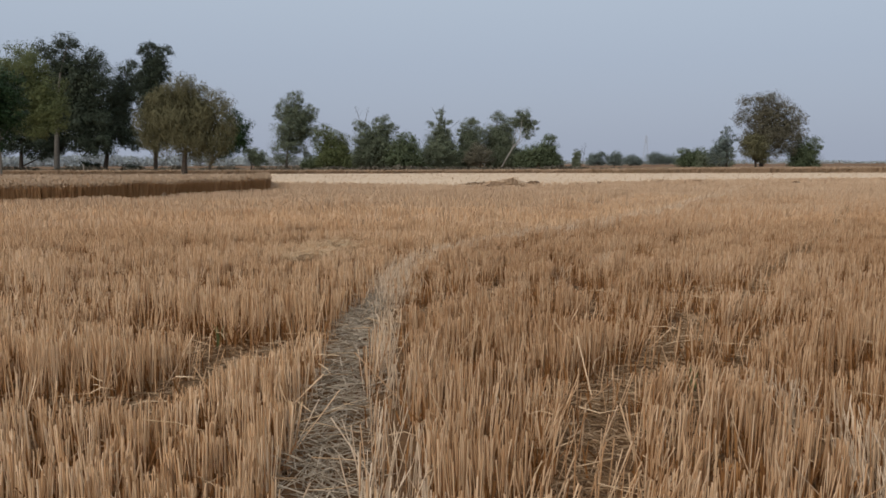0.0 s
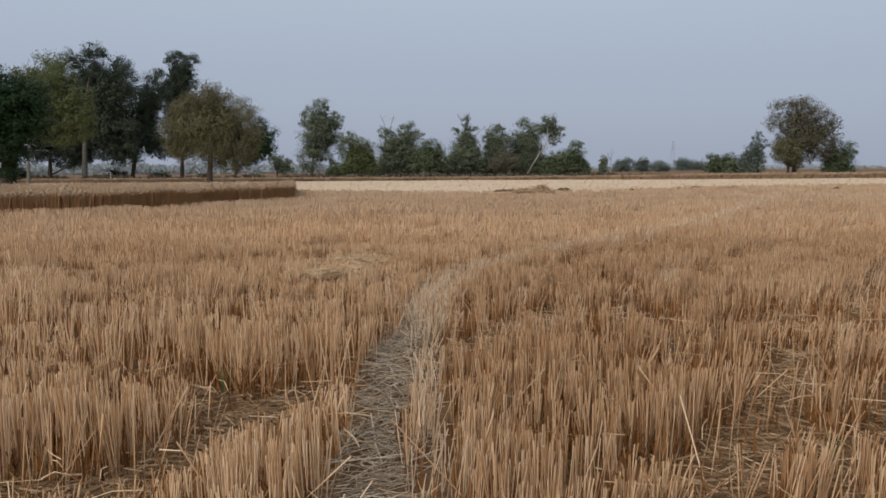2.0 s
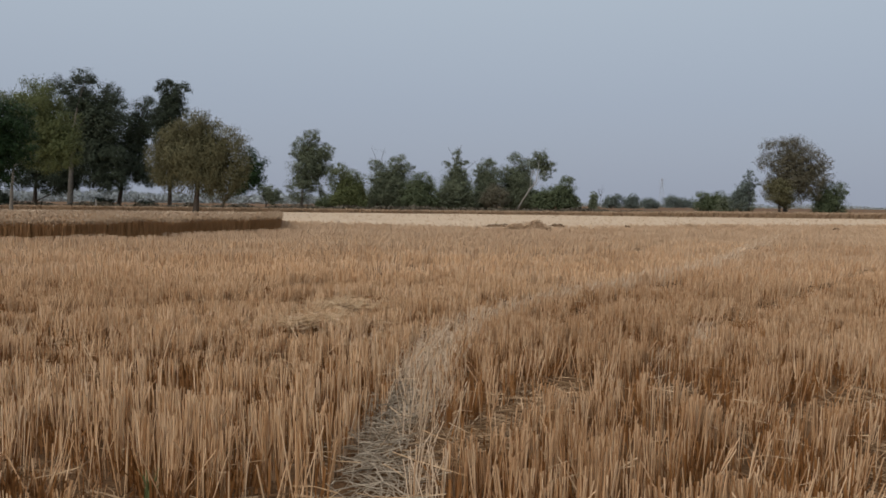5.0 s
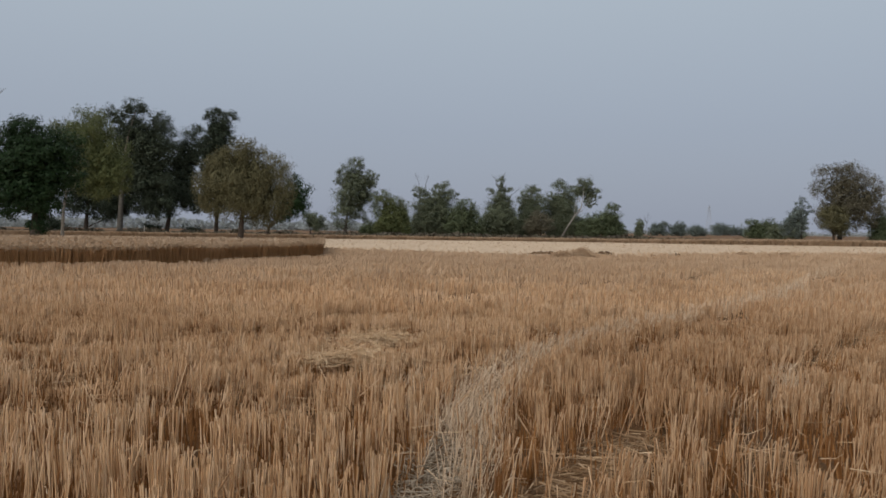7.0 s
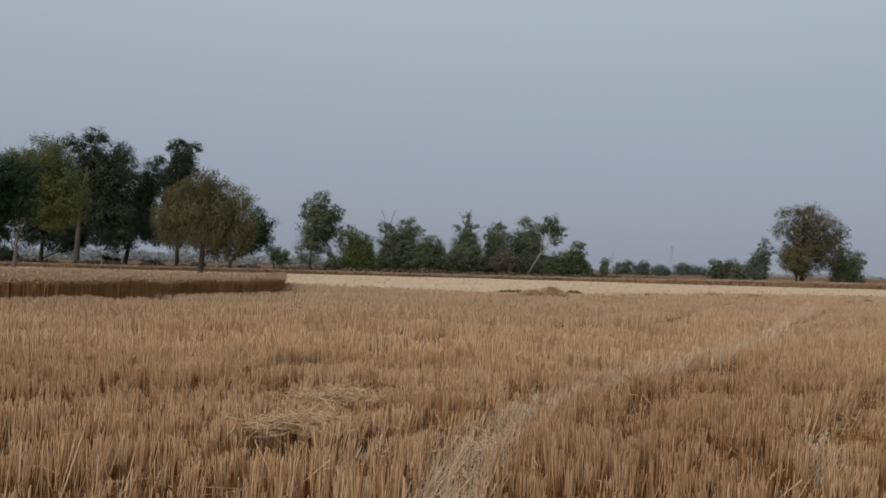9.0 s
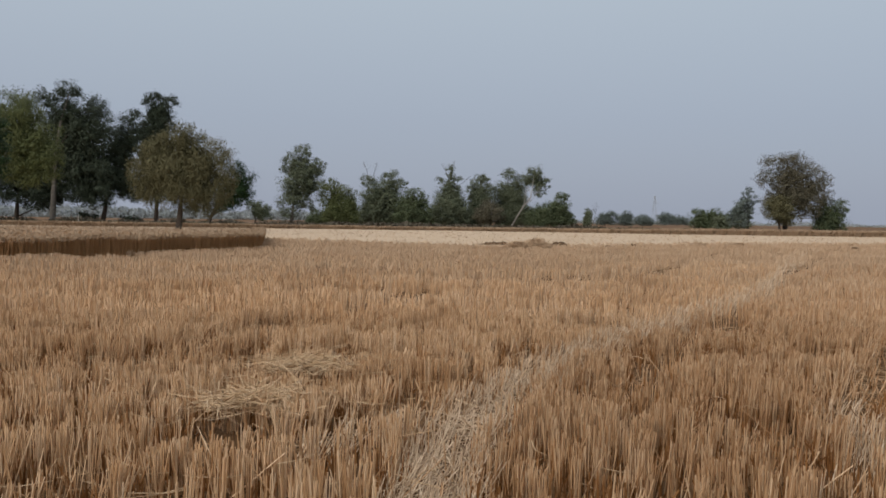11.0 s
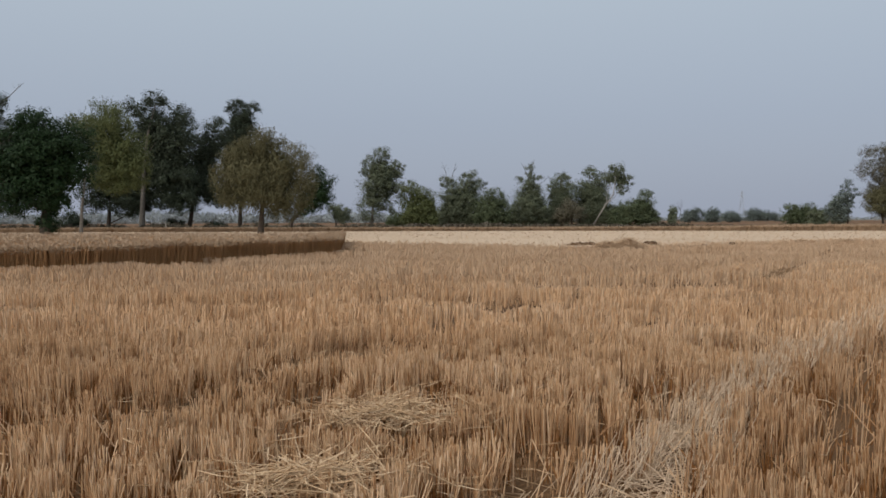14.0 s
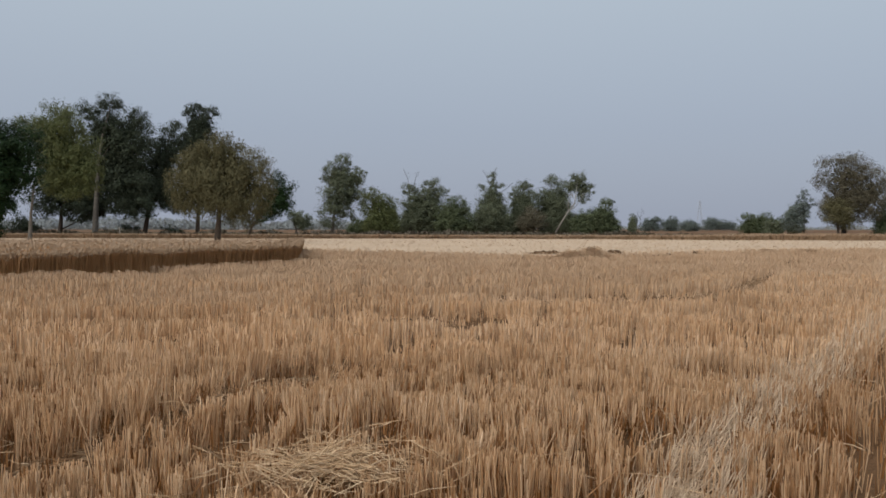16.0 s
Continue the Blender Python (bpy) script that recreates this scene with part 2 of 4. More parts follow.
def pale_sheet():
    xs, rows = np.linspace(-120, 160, 57), np.linspace(0, 1, 9)
    gx, r = np.meshgrid(xs, rows)
    y0 = pale_start(gx)
    gy = y0 + r * (111 - y0)
    gz = 0.03 + 0.02 * wave(gx * 0.4, gy * 0.4, 8)
    v = np.stack([gx, gy, gz], -1).reshape(-1, 3)
    w = len(xs)
    q = [(a * w + c, a * w + c + 1, (a + 1) * w + c + 1, (a + 1) * w + c) for a in range(len(rows) - 1) for c in range(w - 1)]
    return mesh_from("ground_pale_field", v, q, PALE)


tagged(new("ground_pale_field", pale_sheet()), "pale, closely cut straw field in the distance", "field", kind="structure")


def bank_sheet():
    """A low earth bank with a dusty track on top, across the far side of the field."""
    profile = [(117.0, -0.05), (117.8, 0.1), (118.6, 0.28), (119.2, 0.32), (120.4, 0.32), (121, 0.26), (122.5, 0.0)]
    xs = np.linspace(-260, 330, 296)
    v = [(x, y + 1.2 * math.sin(x * 0.02), z * (1 + 0.25 * math.sin(x * 0.9) * math.sin(x * 0.37 + y))) for y, z in profile for x in xs]
    w = len(xs)
    q = [(a * w + c, a * w + c + 1, (a + 1) * w + c + 1, (a + 1) * w + c) for a in range(len(profile) - 1) for c in range(w - 1)]
    me = mesh_from("bank", v, q, BANK)
    me.materials.append(TRACK)
    for p in me.polygons:
        if 119.1 < p.center.y - 1.2 * math.sin(p.center.x * 0.02) < 120.5:
            p.material_index = 1
    return me


tagged(new("bank", bank_sheet()), "low weedy earth bank carrying a dusty track", "bank", kind="structure")

# ---- cut wheat field ----
PATH_LINE = [(-0.31, -3), (-0.31, 2), (-0.31, 5), (-0.3, 7), (-0.15, 8.6), (0.1, 9.8), (0.5, 11.0), (0.95, 12.1), (1.7, 13.5), (2.28, 14.4), (3.3, 15.75), (4.35, 17.2), (5.6, 19.0), (6.9, 20.8), (9.0, 24.6), (12.7, 31.5), (21.4, 47), (26, 54)]
SHADE_LINE = [(1.8, 11.7), (2.6, 13.3), (3.4, 14.9), (4.2, 16.1), (5.1, 17.6), (6.4, 19.7), (9.2, 24.6), (10.3, 26.5), (13.3, 31.2), (18.0, 39.3)]
SEAM_LINES = [[(4.7, 22.8), (6.6, 26.6), (10.0, 33.0), (18.0, 49.0)], [(2.2, 22.7), (3.2, 24.4), (4.7, 26.7), (7.8, 32.1)]]
TRODDEN = [
    ([(0.65, 2.6), (0.9, 3.6), (1.1, 4.2), (1.35, 4.65), (1.7, 5.2), (2.05, 5.75), (2.35, 6.3), (2.8, 7.0)], 0.21),
    ([(1.35, 3.7), (1.65, 4.4), (2.05, 4.95), (2.55, 5.5), (2.9, 6.0), (3.2, 6.4)], 0.1),
    ([(-0.75, 6.1), (-1.07, 5.5), (-1.12, 5.0), (-1.3, 4.7), (-1.55, 4.52), (-1.85, 4.42), (-2.4, 4.4)], 0.24),
    ([(-1.25, 5.85), (-0.95, 5.4)], 0.28),
    ([(0.0, 6.85), (0.3, 7.2), (0.75, 7.75), (1.13, 8.7)], 0.24),
    ([(3.1, 6.95), (4.2, 8.9), (6.2, 11.8), (8.9, 15.8), (14.0, 24.0)], 0.15),
    ([(-4.8, 7.0), (-2.9, 6.85), (-2.15, 6.65), (-1.7, 6.4), (-1.3, 5.95)], 0.15),
    ([(-4.4, 8.4), (-3.6, 7.9), (-2.7, 7.55)], 0.2),
    ([(-6.5, 9.8), (-4.6, 9.3), (-3.2, 9.05), (-2.5, 8.92), (-2.0, 9.3), (-1.66, 9.5)], 0.16),
    ([(-0.85, 10.2), (-0.5, 10.6), (-0.06, 11.2)], 0.13),
    ([(1.9, 8.6), (1.9, 7.8), (1.8, 6.9)], 0.10),
    ([(2.5, 7.7), (2.9, 7.9), (3.35, 8.45)], 0.21),
    ([(1.35, 6.5), (1.6, 6.3)], 0.14),
    ([(-4.2, 10.9), (-2.9, 10.0), (-2.4, 10.3)], 0.2),
    ([(3.0, 10.9), (4.5, 12.9), (5.5, 14.2), (7.8, 17.0), (11.0, 21.0)], 0.16),
    ([(-6.2, 12.4), (-4.0, 12.0), (-3.6, 11.7), (-3.2, 12.2), (-2.6, 12.5), (-2.2, 13.8), (-2.0, 14.8), (-1.6, 15.4), (-1.0, 16.0)], 0.19),
    ([(-3.9, 17.0), (-3.4, 18.0)], 0.3),
    ([(0.4, 23.4), (1.7, 22.6), (2.8, 23.2), (4.0, 22.8), (5.4, 24.4), (8.8, 30.4)], 0.3),
    ([(4.6, 21.9), (5.4, 21.4)], 0.25),
    ([(-8.0, 19.5), (-5.5, 19.2), (-3.0, 20.1)], 0.25),
    ([(-2.0, 26.2), (1.5, 26.8), (4.5, 26.4)], 0.33),
    ([(-10.0, 24.0), (-6.5, 24.6), (-4.0, 24.2)], 0.3),
]
LEANING = [([(1.45, 7.6), (1.9, 8.6), (2.0, 10.3)], 0.04), ([(2.4, 9.6), (2.75, 10.3), (2.9, 10.9)], 0.11), ([(-0.7, 10.15), (-0.2, 10.6), (0.25, 11.2)], 0.2), ([(-0.02, 2.5), (-0.03, 5.0), (-0.03, 7.5), (0.08, 9.2)], 0.12), ([(1.85, 2.7), (2.05, 3.4), (2.05, 4.3)], 0.14)]
HEAPS = [(-0.85, 12.25, 0.46, 0.42), (-1.1, 10.9, 0.5, 0.34)]


def field_points(y0, y1, density, tillers, spread, half=0.68, margin=1.4):
    """Plants over the wedge of field that the camera sees, each of a few tillers."""
    area = half * (y1 * abs(y1) - y0 * abs(y0)) + 2 * margin * (y1 - y0)
    n = int(area * density / tillers)
    y = np.sqrt(np.random.rand(n * 2) * (max(y1, 0) ** 2 - max(y0, 0) ** 2) + max(y0, 0) ** 2)[:n] if y0 > 5 else y0 + np.random.rand(n) * (y1 - y0)
    x = (np.random.rand(n) * 2 - 1) * (half * np.maximum(y, 0) + margin) * (1 + 0.5 * np.random.rand(n) ** 4)
    if y0 < 2:
        y = y - 2.6 * np.random.rand(n) ** 5
    x, y = np.repeat(x, tillers), np.repeat(y, tillers)
    return x + np.random.randn(len(x)) * spread, y + np.random.randn(len(x)) * spread, np.repeat(np.random.rand(n), tillers)


def in_wheat(x, y):
    """Inside the block of standing wheat."""
    edge = np.interp(x, [-60, -30, -13.6, -11, -8.8, -5.9], [11, 20, 27.5, 29.3, 33.9, 39.5])
    right = -5.9 - (y - 39.5) * 0.155
    return (y > edge) & (x < right) & (y < 57)


def standing(x, y):
    """Sort the tillers: those kept upright, and those along trodden lines that lean."""
    wob = 0.06 * wave(x * 4, y * 4, 2)
    d, _ = from_line(x, y, PATH_LINE)
    straight = y < 9.3
    keep = ~in_wheat(x, y) & (np.random.rand(len(x)) < np.clip((pale_start(x) + 2 + 1.5 * wave(x, y, 5) - y) / 10, 0, 1))
    d = np.abs(d + np.where(straight, 0.07 * wave(x * 1.5, y * 1.5, 11), 0))
    path_half = np.where(straight, np.interp(y, [2, 4.5, 6.4, 7.2, 8.2, 9.3], [0.14, 0.15, 0.18, 0.13, 0.08, 0.06]), np.where(y < 17, 0.13, 0.07)) + wob
    keep &= d > path_half * np.where(straight, 1, np.interp(y, [9.3, 10.3, 11.0, 11.7, 12.5, 20], [0.6, 0.8, 1.4, 0.8, 0.35, 0.2]) + 0.4 * wave(x * 3, y * 3, 6))
    for k, (line, half) in enumerate(TRODDEN):
        dd, _ = from_line(x, y, line)
        keep &= (dd > half + wob) | (np.random.rand(len(x)) < ((0.07, 0.1, 0.05, 0.04, 0.08, 0.1)[k] if k < 6 else 0.1))
    dd, _ = from_line(x, y, SHADE_LINE)
    keep &= (dd > 0.10 + 0.6 * wob + 0.004 * y) | (np.random.rand(len(x)) < 0.15)
    for line in SEAM_LINES:
        dd, _ = from_line(x, y, line)
        keep &= (dd > 0.1 + 0.8 * wob + 0.003 * y) | (np.random.rand(len(x)) < 0.2) | (wave(x * 0.8, y * 0.8, 17) < -0.25)
    # thin seams between the strips that were cut one after another
    keep &= np.random.rand(len(x)) > 0.88 * trough(x, y)
    keep &= np.random.rand(len(x)) < np.interp(y, [1, 6, 11], [0.9, 0.95, 1])
    clump = wave(x * 6, y * 6, 12) + 0.7 * wave(x * 13, y * 13, 21)
    keep &= clump + np.random.rand(len(x)) * 0.5 > np.interp(y, [7, 10], [-0.3, -0.19])
    near_gap = np.full(len(x), 9.0)
    for line, half in TRODDEN:
        near_gap = np.minimum(near_gap, from_line(x, y, line)[0] - half)
    lean = (d < path_half + np.where(straight, np.interp(y, [6.3, 7.4, 9.3], [0.03, 0.09, 0.14]), np.interp(y, [9, 12, 16, 24, 34, 48], [0.1, 0.12, 0.14, 0.2, 0.28, 0.4]) + 0.12 * wave(x * 2, y * 2, 8))) & (y > 1) & (y < 48)
    lean &= np.random.rand(len(x)) < np.interp(y, [8, 11, 14, 24, 32, 48], [0.9, 0.75, 0.6, 0.55, 0.5, 0.3])
    lean &= ~straight | (x > -0.2) | (np.random.rand(len(x)) < 0.4)
    for line, half in LEANING:
        dd, _ = from_line(x, y, line)
        inside = dd < half + wob
        keep &= ~inside | (np.random.rand(len(x)) < 0.6)
        lean |= inside & (np.random.rand(len(x)) < 0.75)
    return keep, lean, np.clip(1 - near_gap / 0.22, 0, 1)


def trough(x, y):
    """Irregular lines between the strips that were cut one after another, where the stubble is low and thin: 0 to 1."""
    # spacing grows with distance, so the lines still show at the camera's low angle
    run = np.interp(y, [0, 12, 16, 28, 64], [0, 67.2, 80.8, 106, 156.4])
    line = np.sin(run + 2.0 * wave(x * 0.45, y * 0.4, 4) - 0.4 * x + 0.9 * wave(x * 2.1, y * 1.3, 14) * np.interp(y, [12, 20], [1, 0.5]))
    far = np.clip((y - 12) / 8, 0, 1)
    broken = (1 - far) * (wave(x * 1.9, y * 1.1, 9) + 0.5 * wave(x * 4.3, y * 2.1, 19)) + far * (0.9 * wave(x * 0.5, y * 0.7, 29) + 0.5 * wave(x * 2.0, y * 1.2, 31))
    return np.clip((0.75 * line + 0.9 * broken - np.interp(y, [4, 9, 14, 20], [1.05, 0.82, 0.62, 0.45])) * 3.0, 0, 1)


def cut_height(x, y):
    """How high the stubble was left."""
    before, behind = np.full(len(x), 9.0), np.full(len(x), 9.0)
    for line, half in TRODDEN[2:4] + TRODDEN[6:]:
        before = np.minimum(before, from_line(x, y + half + 0.28, line)[0] - 0.3)
        behind = np.minimum(behind, from_line(x, y - half - 0.2, line)[0] - 0.2)
    patches = 0.035 * np.tanh(3 * wave(x * 1.3, y * 2.3, 7)) + 0.025 * np.tanh(2 * wave(x * 4.1, y * 3.7, 23))
    # lowered on the camera's side of each seam, so that the seam shows in view
    ahead = np.clip(-before * 6, 0, 1) * (0.8 + 0.4 * wave(x * 1.2, y * 1.2, 15))
    flat = np.zeros(len(x))
    for hx, hy, rx, ry in HEAPS:
        flat = np.maximum(flat, np.clip(1.6 - np.hypot((x - hx) / rx, (y - hy) / ry), 0, 1))
    return (1 - 0.22 * flat) * np.interp(y, [6, 9, 12, 30, 44], [0.33, 0.3, 0.26, 0.25, 0.2]) - np.interp(y, [10, 20], [0.17, 0.22]) * trough(x, y) + patches - 0.11 * ahead + 0.045 * np.clip(-behind * 8, 0, 1)


def stubble(y0, y1, density, tillers, spread, radius, sides):
    x, y, plant = field_points(y0, y1, density, tillers, spread)
    keep, lean, push = standing(x, y)
    side = (x > np.interp(y, [p[1] for p in PATH_LINE], [p[0] for p in PATH_LINE]))
    made = []
    # the haze-dulled straw takes over with distance
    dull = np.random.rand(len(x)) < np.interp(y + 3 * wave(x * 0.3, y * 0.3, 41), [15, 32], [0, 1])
    for which, mat, grey in ((keep & ~lean & ~side & ~dull, STRAW, False), (keep & lean, GREY_STRAW, True), (keep & ~lean & side & ~dull, RUSSET, False), (keep & ~lean & dull, HAZED_STRAW, False)):
        px, py, pp = x[which], y[which], plant[which]
        n = len(px)
        height = cut_height(px, py) * (0.94 if mat is RUSSET else 1) + 0.06 * (pp - 0.5) + np.random.randn(n) * 0.007
        tilt = 0.017 if not grey else 0.05
        dx = 0.004 + push[which] * (0.03 + 0.05 * np.random.randn(n)) + np.random.randn(n) * tilt + 0.03 * np.sin(pp * 40) * (np.abs(np.sin(pp * 97)) > 0.7) + 0.012 * wave(px * 2, py * 2, 1) + (np.interp(py, [8, 9.5], [0.02, 0.1]) if grey else 0)
        dy = np.random.randn(n) * tilt + (0.05 if grey else -0.01)
        height = np.clip(height * (0.86 if grey else 1.0), 0.08, 0.43)
        wild = np.random.rand(n) < 0.03
        dx, dy = dx + wild * np.random.randn(n) * 0.14, dy + wild * np.random.randn(n) * 0.14
        foot = np.stack([px, py, np.full(n, -0.03)], 1)
        tip = np.stack([px + dx, py + dy, height], 1)
        made.append((mat, stalks(foot, tip, radius * (0.8 if grey else 1.0) * (0.7 + 0.6 * np.random.rand(n)), sides, 0.95)))
    return made


def along_line(line, half, a=0.0, b=1.0):
    lengths = [math.dist(p, r) for p, r in zip(line, line[1:])]
    ends = np.cumsum([0] + lengths)

    def place(n):
        s = (a + (b - a) * np.random.rand(n)) * ends[-1]
        x = np.interp(s, ends, [p[0] for p in line])
        y = np.interp(s, ends, [p[1] for p in line])
        return x + np.random.randn(n) * half * 0.55, y + np.random.randn(n) * half * 0.55

    return place


def fringe():
    """Long pale stalks pushed over along the path."""
    n = 4400
    x, y = along_line(PATH_LINE[3:15], 0.3)(n)
    broken = wave(x * 3, y * 3, 6) + 0.8 * wave(x * 7, y * 5, 33)
    keep = (y > 6.4) & (np.random.rand(n) < np.interp(y, [6.4, 7.4, 9, 12, 15, 21], [0.2, 0.5, 0.75, 0.6, 0.45, 0.4])) & (broken + 0.5 * np.random.rand(n) > 0.12) & ((np.abs(y - 11.0) > 0.4) | (np.random.rand(n) < 0.2))
    x, y = x[keep] + np.interp(y[keep], [8, 10], [0.07, 0]), y[keep]
    n = len(x)
    foot = np.stack([x, y, np.full(n, -0.02)], 1)
    tip = foot + np.stack([0.06 + np.random.randn(n) * 0.07, 0.04 + np.random.randn(n) * 0.07, 0.17 + 0.12 * np.random.rand(n)], 1)
    return stalks(foot, tip, 0.003 + 0.0014 * np.random.rand(n), 3, 0.8)


def verge():
    """Thinner stubble over the rest of the field, to either side of the walk and behind it."""
    x, y = -36 + 72 * np.random.rand(60000), -9 + 60 * np.random.rand(60000)
    x = np.concatenate([x, np.random.randn(100000) * 5])
    y = np.concatenate([y, -6 + 20 * np.random.rand(100000)])
    near = np.arange(len(x)) >= 60000
    out = (np.abs(x) > 0.68 * np.maximum(y, 0) + 1.4) | (y < 1.0)
    keep, _, _ = standing(x, y)
    x, y, near = x[out & keep], y[out & keep], near[out & keep]
    n = len(x)
    foot = np.stack([x, y, np.full(n, -0.03)], 1)
    tip = foot + np.stack([0.03 + np.random.randn(n) * 0.03, np.random.randn(n) * 0.03, 0.03 + cut_height(x, y)], 1)
    return stalks(foot, tip, np.where(near, 0.006, 0.012), 2, 0.95)


def join(pieces):
    v, q, at = [], [], 0
    for a, b in pieces:
        v.append(a)
        q.append(b + at)
        at += len(a)
    return np.concatenate(v), np.concatenate(q)


bands = [stubble(1.0, 9, 840, 5, 0.012, 0.0034, 3), stubble(9, 16, 1050, 7, 0.014, 0.0033, 3), stubble(16, 24, 700, 7, 0.019, 0.0042, 2), stubble(24, 36, 480, 7, 0.03, 0.0055, 2), stubble(36, 64, 225, 6, 0.06, 0.009, 2)]
tagged(new("stubble", mesh_from("stubble", *join([b[0][1] for b in bands] + [verge()]), STRAW)), "knee-high tan wheat stubble standing in the field", "stubble", kind="stuff")
tagged(new("russet_stubble", mesh_from("russet_stubble", *join([b[2][1] for b in bands]), RUSSET)), "russet wheat stubble beyond the trodden path", "stubble", kind="stuff")
tagged(new("hazed_stubble", mesh_from("hazed_stubble", *join([b[3][1] for b in bands]), HAZED_STRAW)), "tan wheat stubble further out, with haze put into its dull colour", "stubble", kind="stuff")
tagged(new("trampled_stubble", mesh_from("trampled_stubble", *join([b[1][1] for b in bands] + [fringe()]), GREY_STRAW)), "pale weathered stubble leaning along the trodden path", "stubble", kind="stuff")


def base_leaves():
    """Dry brown sheaths and curled leaves low among the stalks; their dark colour also paints the shade there."""
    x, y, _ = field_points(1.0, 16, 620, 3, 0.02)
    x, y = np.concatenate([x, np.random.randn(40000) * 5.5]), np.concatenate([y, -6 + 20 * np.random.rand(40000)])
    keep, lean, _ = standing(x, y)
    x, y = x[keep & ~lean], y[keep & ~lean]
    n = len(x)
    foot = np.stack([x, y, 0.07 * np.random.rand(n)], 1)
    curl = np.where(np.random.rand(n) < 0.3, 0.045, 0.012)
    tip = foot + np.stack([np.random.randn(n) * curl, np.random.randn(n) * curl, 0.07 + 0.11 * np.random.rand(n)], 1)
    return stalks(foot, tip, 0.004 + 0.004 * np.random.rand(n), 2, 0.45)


tagged(new("shaded_dry_leaves", mesh_from("shaded_dry_leaves", *base_leaves(), SHADED_DRY_LEAF)), "dry brown leaves low among the stubble, darkened in colour for shade", "leaves", kind="stuff")


def fallen(n, place, mat, name, label, z=0.02, lift=0.04, size=(0.12, 0.34), radius=0.0032, tangle=0.09, sides=3):
    """Loose straws lying about; place gives n points."""
    x, y = place(n)
    n = len(x)
    turn, length = np.random.rand(n) * 2 * math.pi, size[0] + np.random.rand(n) * (size[1] - size[0])
    low = z + np.random.rand(n) * lift if np.isscalar(z) else z + np.random.rand(n) * lift
    rise = np.random.randn(n) * tangle * length
    half = np.stack([np.cos(turn) * length / 2, np.sin(turn) * length / 2, rise / 2], 1)
    mid = np.stack([x, y, low + np.abs(rise) / 2], 1)
    kink = np.random.randn(n, 3) * 0.012
    v, q = bent(mid - half, mid + kink, mid + half, radius * (0.7 + 0.6 * np.random.rand(n)), sides)
    tagged(new(name, mesh_from(name, v, q, mat)), label, "straw", kind="stuff")


def trodden_places(n):
    xs, ys = [], []
    for k, (line, half) in enumerate(TRODDEN):
        length = sum(math.dist(p, r) for p, r in zip(line, line[1:]))
        x, y = along_line(line, half * 1.2)(int(length * half * 2 * n * (1 if k < 6 else 0.35)))
        xs.append(x), ys.append(y)
    return np.concatenate(xs), np.concatenate(ys)


fallen(2500, along_line(PATH_LINE[:5], 0.2), PATH_STRAW, "path_straw", "weathered grey-white straw trodden flat along the path", tangle=0.2)
fallen(700, along_line(PATH_LINE[4:10], 0.2), GREY_STRAW, "path_straw", "weathered straw among leaning stubble along the path", tangle=0.3)
fallen(520, trodden_places, TRODDEN_STRAW, "trodden_straw", "dark tan straw lying flat on trodden trails and in the cut seams", sides=2, radius=0.004)
fallen(2600, lambda n: field_points(0.5, 16, n / 260, 1, 0.1)[:2], LOOSE_STRAW, "scattered_straw", "loose tan straws scattered among the stubble", 0.03, 0.22, radius=0.0028)


def heap_places(hx, hy, rx, ry):
    def place(n):
        r, w = np.abs(np.random.randn(n)) * 0.62, np.random.rand(n) * 2 * math.pi
        return hx + rx * r * np.cos(w), hy + ry * r * np.sin(w)

    return place


for hx, hy, rx, ry in HEAPS:
    fallen(520, heap_places(hx, hy, rx, ry), LOOSE_STRAW, "straw_litter", "loose golden straw dropped in a flat heap on the stubble", 0.15, 0.1, (0.12, 0.34), 0.0028, tangle=0.2)


# ---- standing wheat ----
def wheat_block():
    """The uncut block: a dense face of stalks along its edge, and a canopy of ears."""
    line = [(-32, 18.9), (-13.6, 27.5), (-11, 29.3), (-8.8, 33.9), (-5.9, 39.5), (-8.6, 57)]
    ex, ey = along_line(line, 0.02)(95000)
    ex, ey = ex - np.abs(np.random.randn(95000)) * 0.35, ey + np.abs(np.random.randn(95000)) * 0.3
    inside = in_wheat(ex, ey)
    ex, ey = ex[inside], ey[inside]
    x, y = -60 + np.random.rand(95000) * 56, 10 + np.random.rand(95000) * 48
    ok = in_wheat(x, y) & (x > -1.05 * y - 6)
    x, y = np.concatenate([ex, x[ok]]), np.concatenate([ey, y[ok]])
    n, edge = len(x), np.arange(len(x)) < len(ex)
    h = 0.70 + 0.04 * wave(x * 0.9, y * 0.9, 3) + np.random.randn(n) * 0.045
    foot = np.stack([x, y, np.full(n, -0.02)], 1)
    tip = foot + np.stack([np.random.randn(n) * 0.05, np.random.randn(n) * 0.05, h], 1)
    nod = tip + np.stack([np.random.randn(n) * 0.05, np.random.randn(n) * 0.05, 0.02 + 0.05 * np.random.rand(n)], 1)
    tall = edge | (np.random.rand(n) < 0.25)
    return stalks(foot[tall], tip[tall], np.full(tall.sum(), 0.0075), 2), stalks(tip, nod, np.where(edge, 0.009, 0.013), 2, 0.5)


stem, ear = wheat_block()
tagged(new("standing_wheat", mesh_from("standing_wheat", *stem, WHEAT)), "uncut block of ripe brown wheat stalks", "wheat", kind="stuff")
tagged(new("wheat_ears", mesh_from("wheat_ears", *ear, EAR)), "pale ripe ears on top of the uncut wheat", "wheat", kind="stuff")

# near edge of the uncut strip that closes the far side of the fields
FAR_EDGE = [(-170, 108), (-60, 110), (0, 111), (20, 109), (22, 106), (30, 104), (45, 101), (80, 99), (180, 97)]


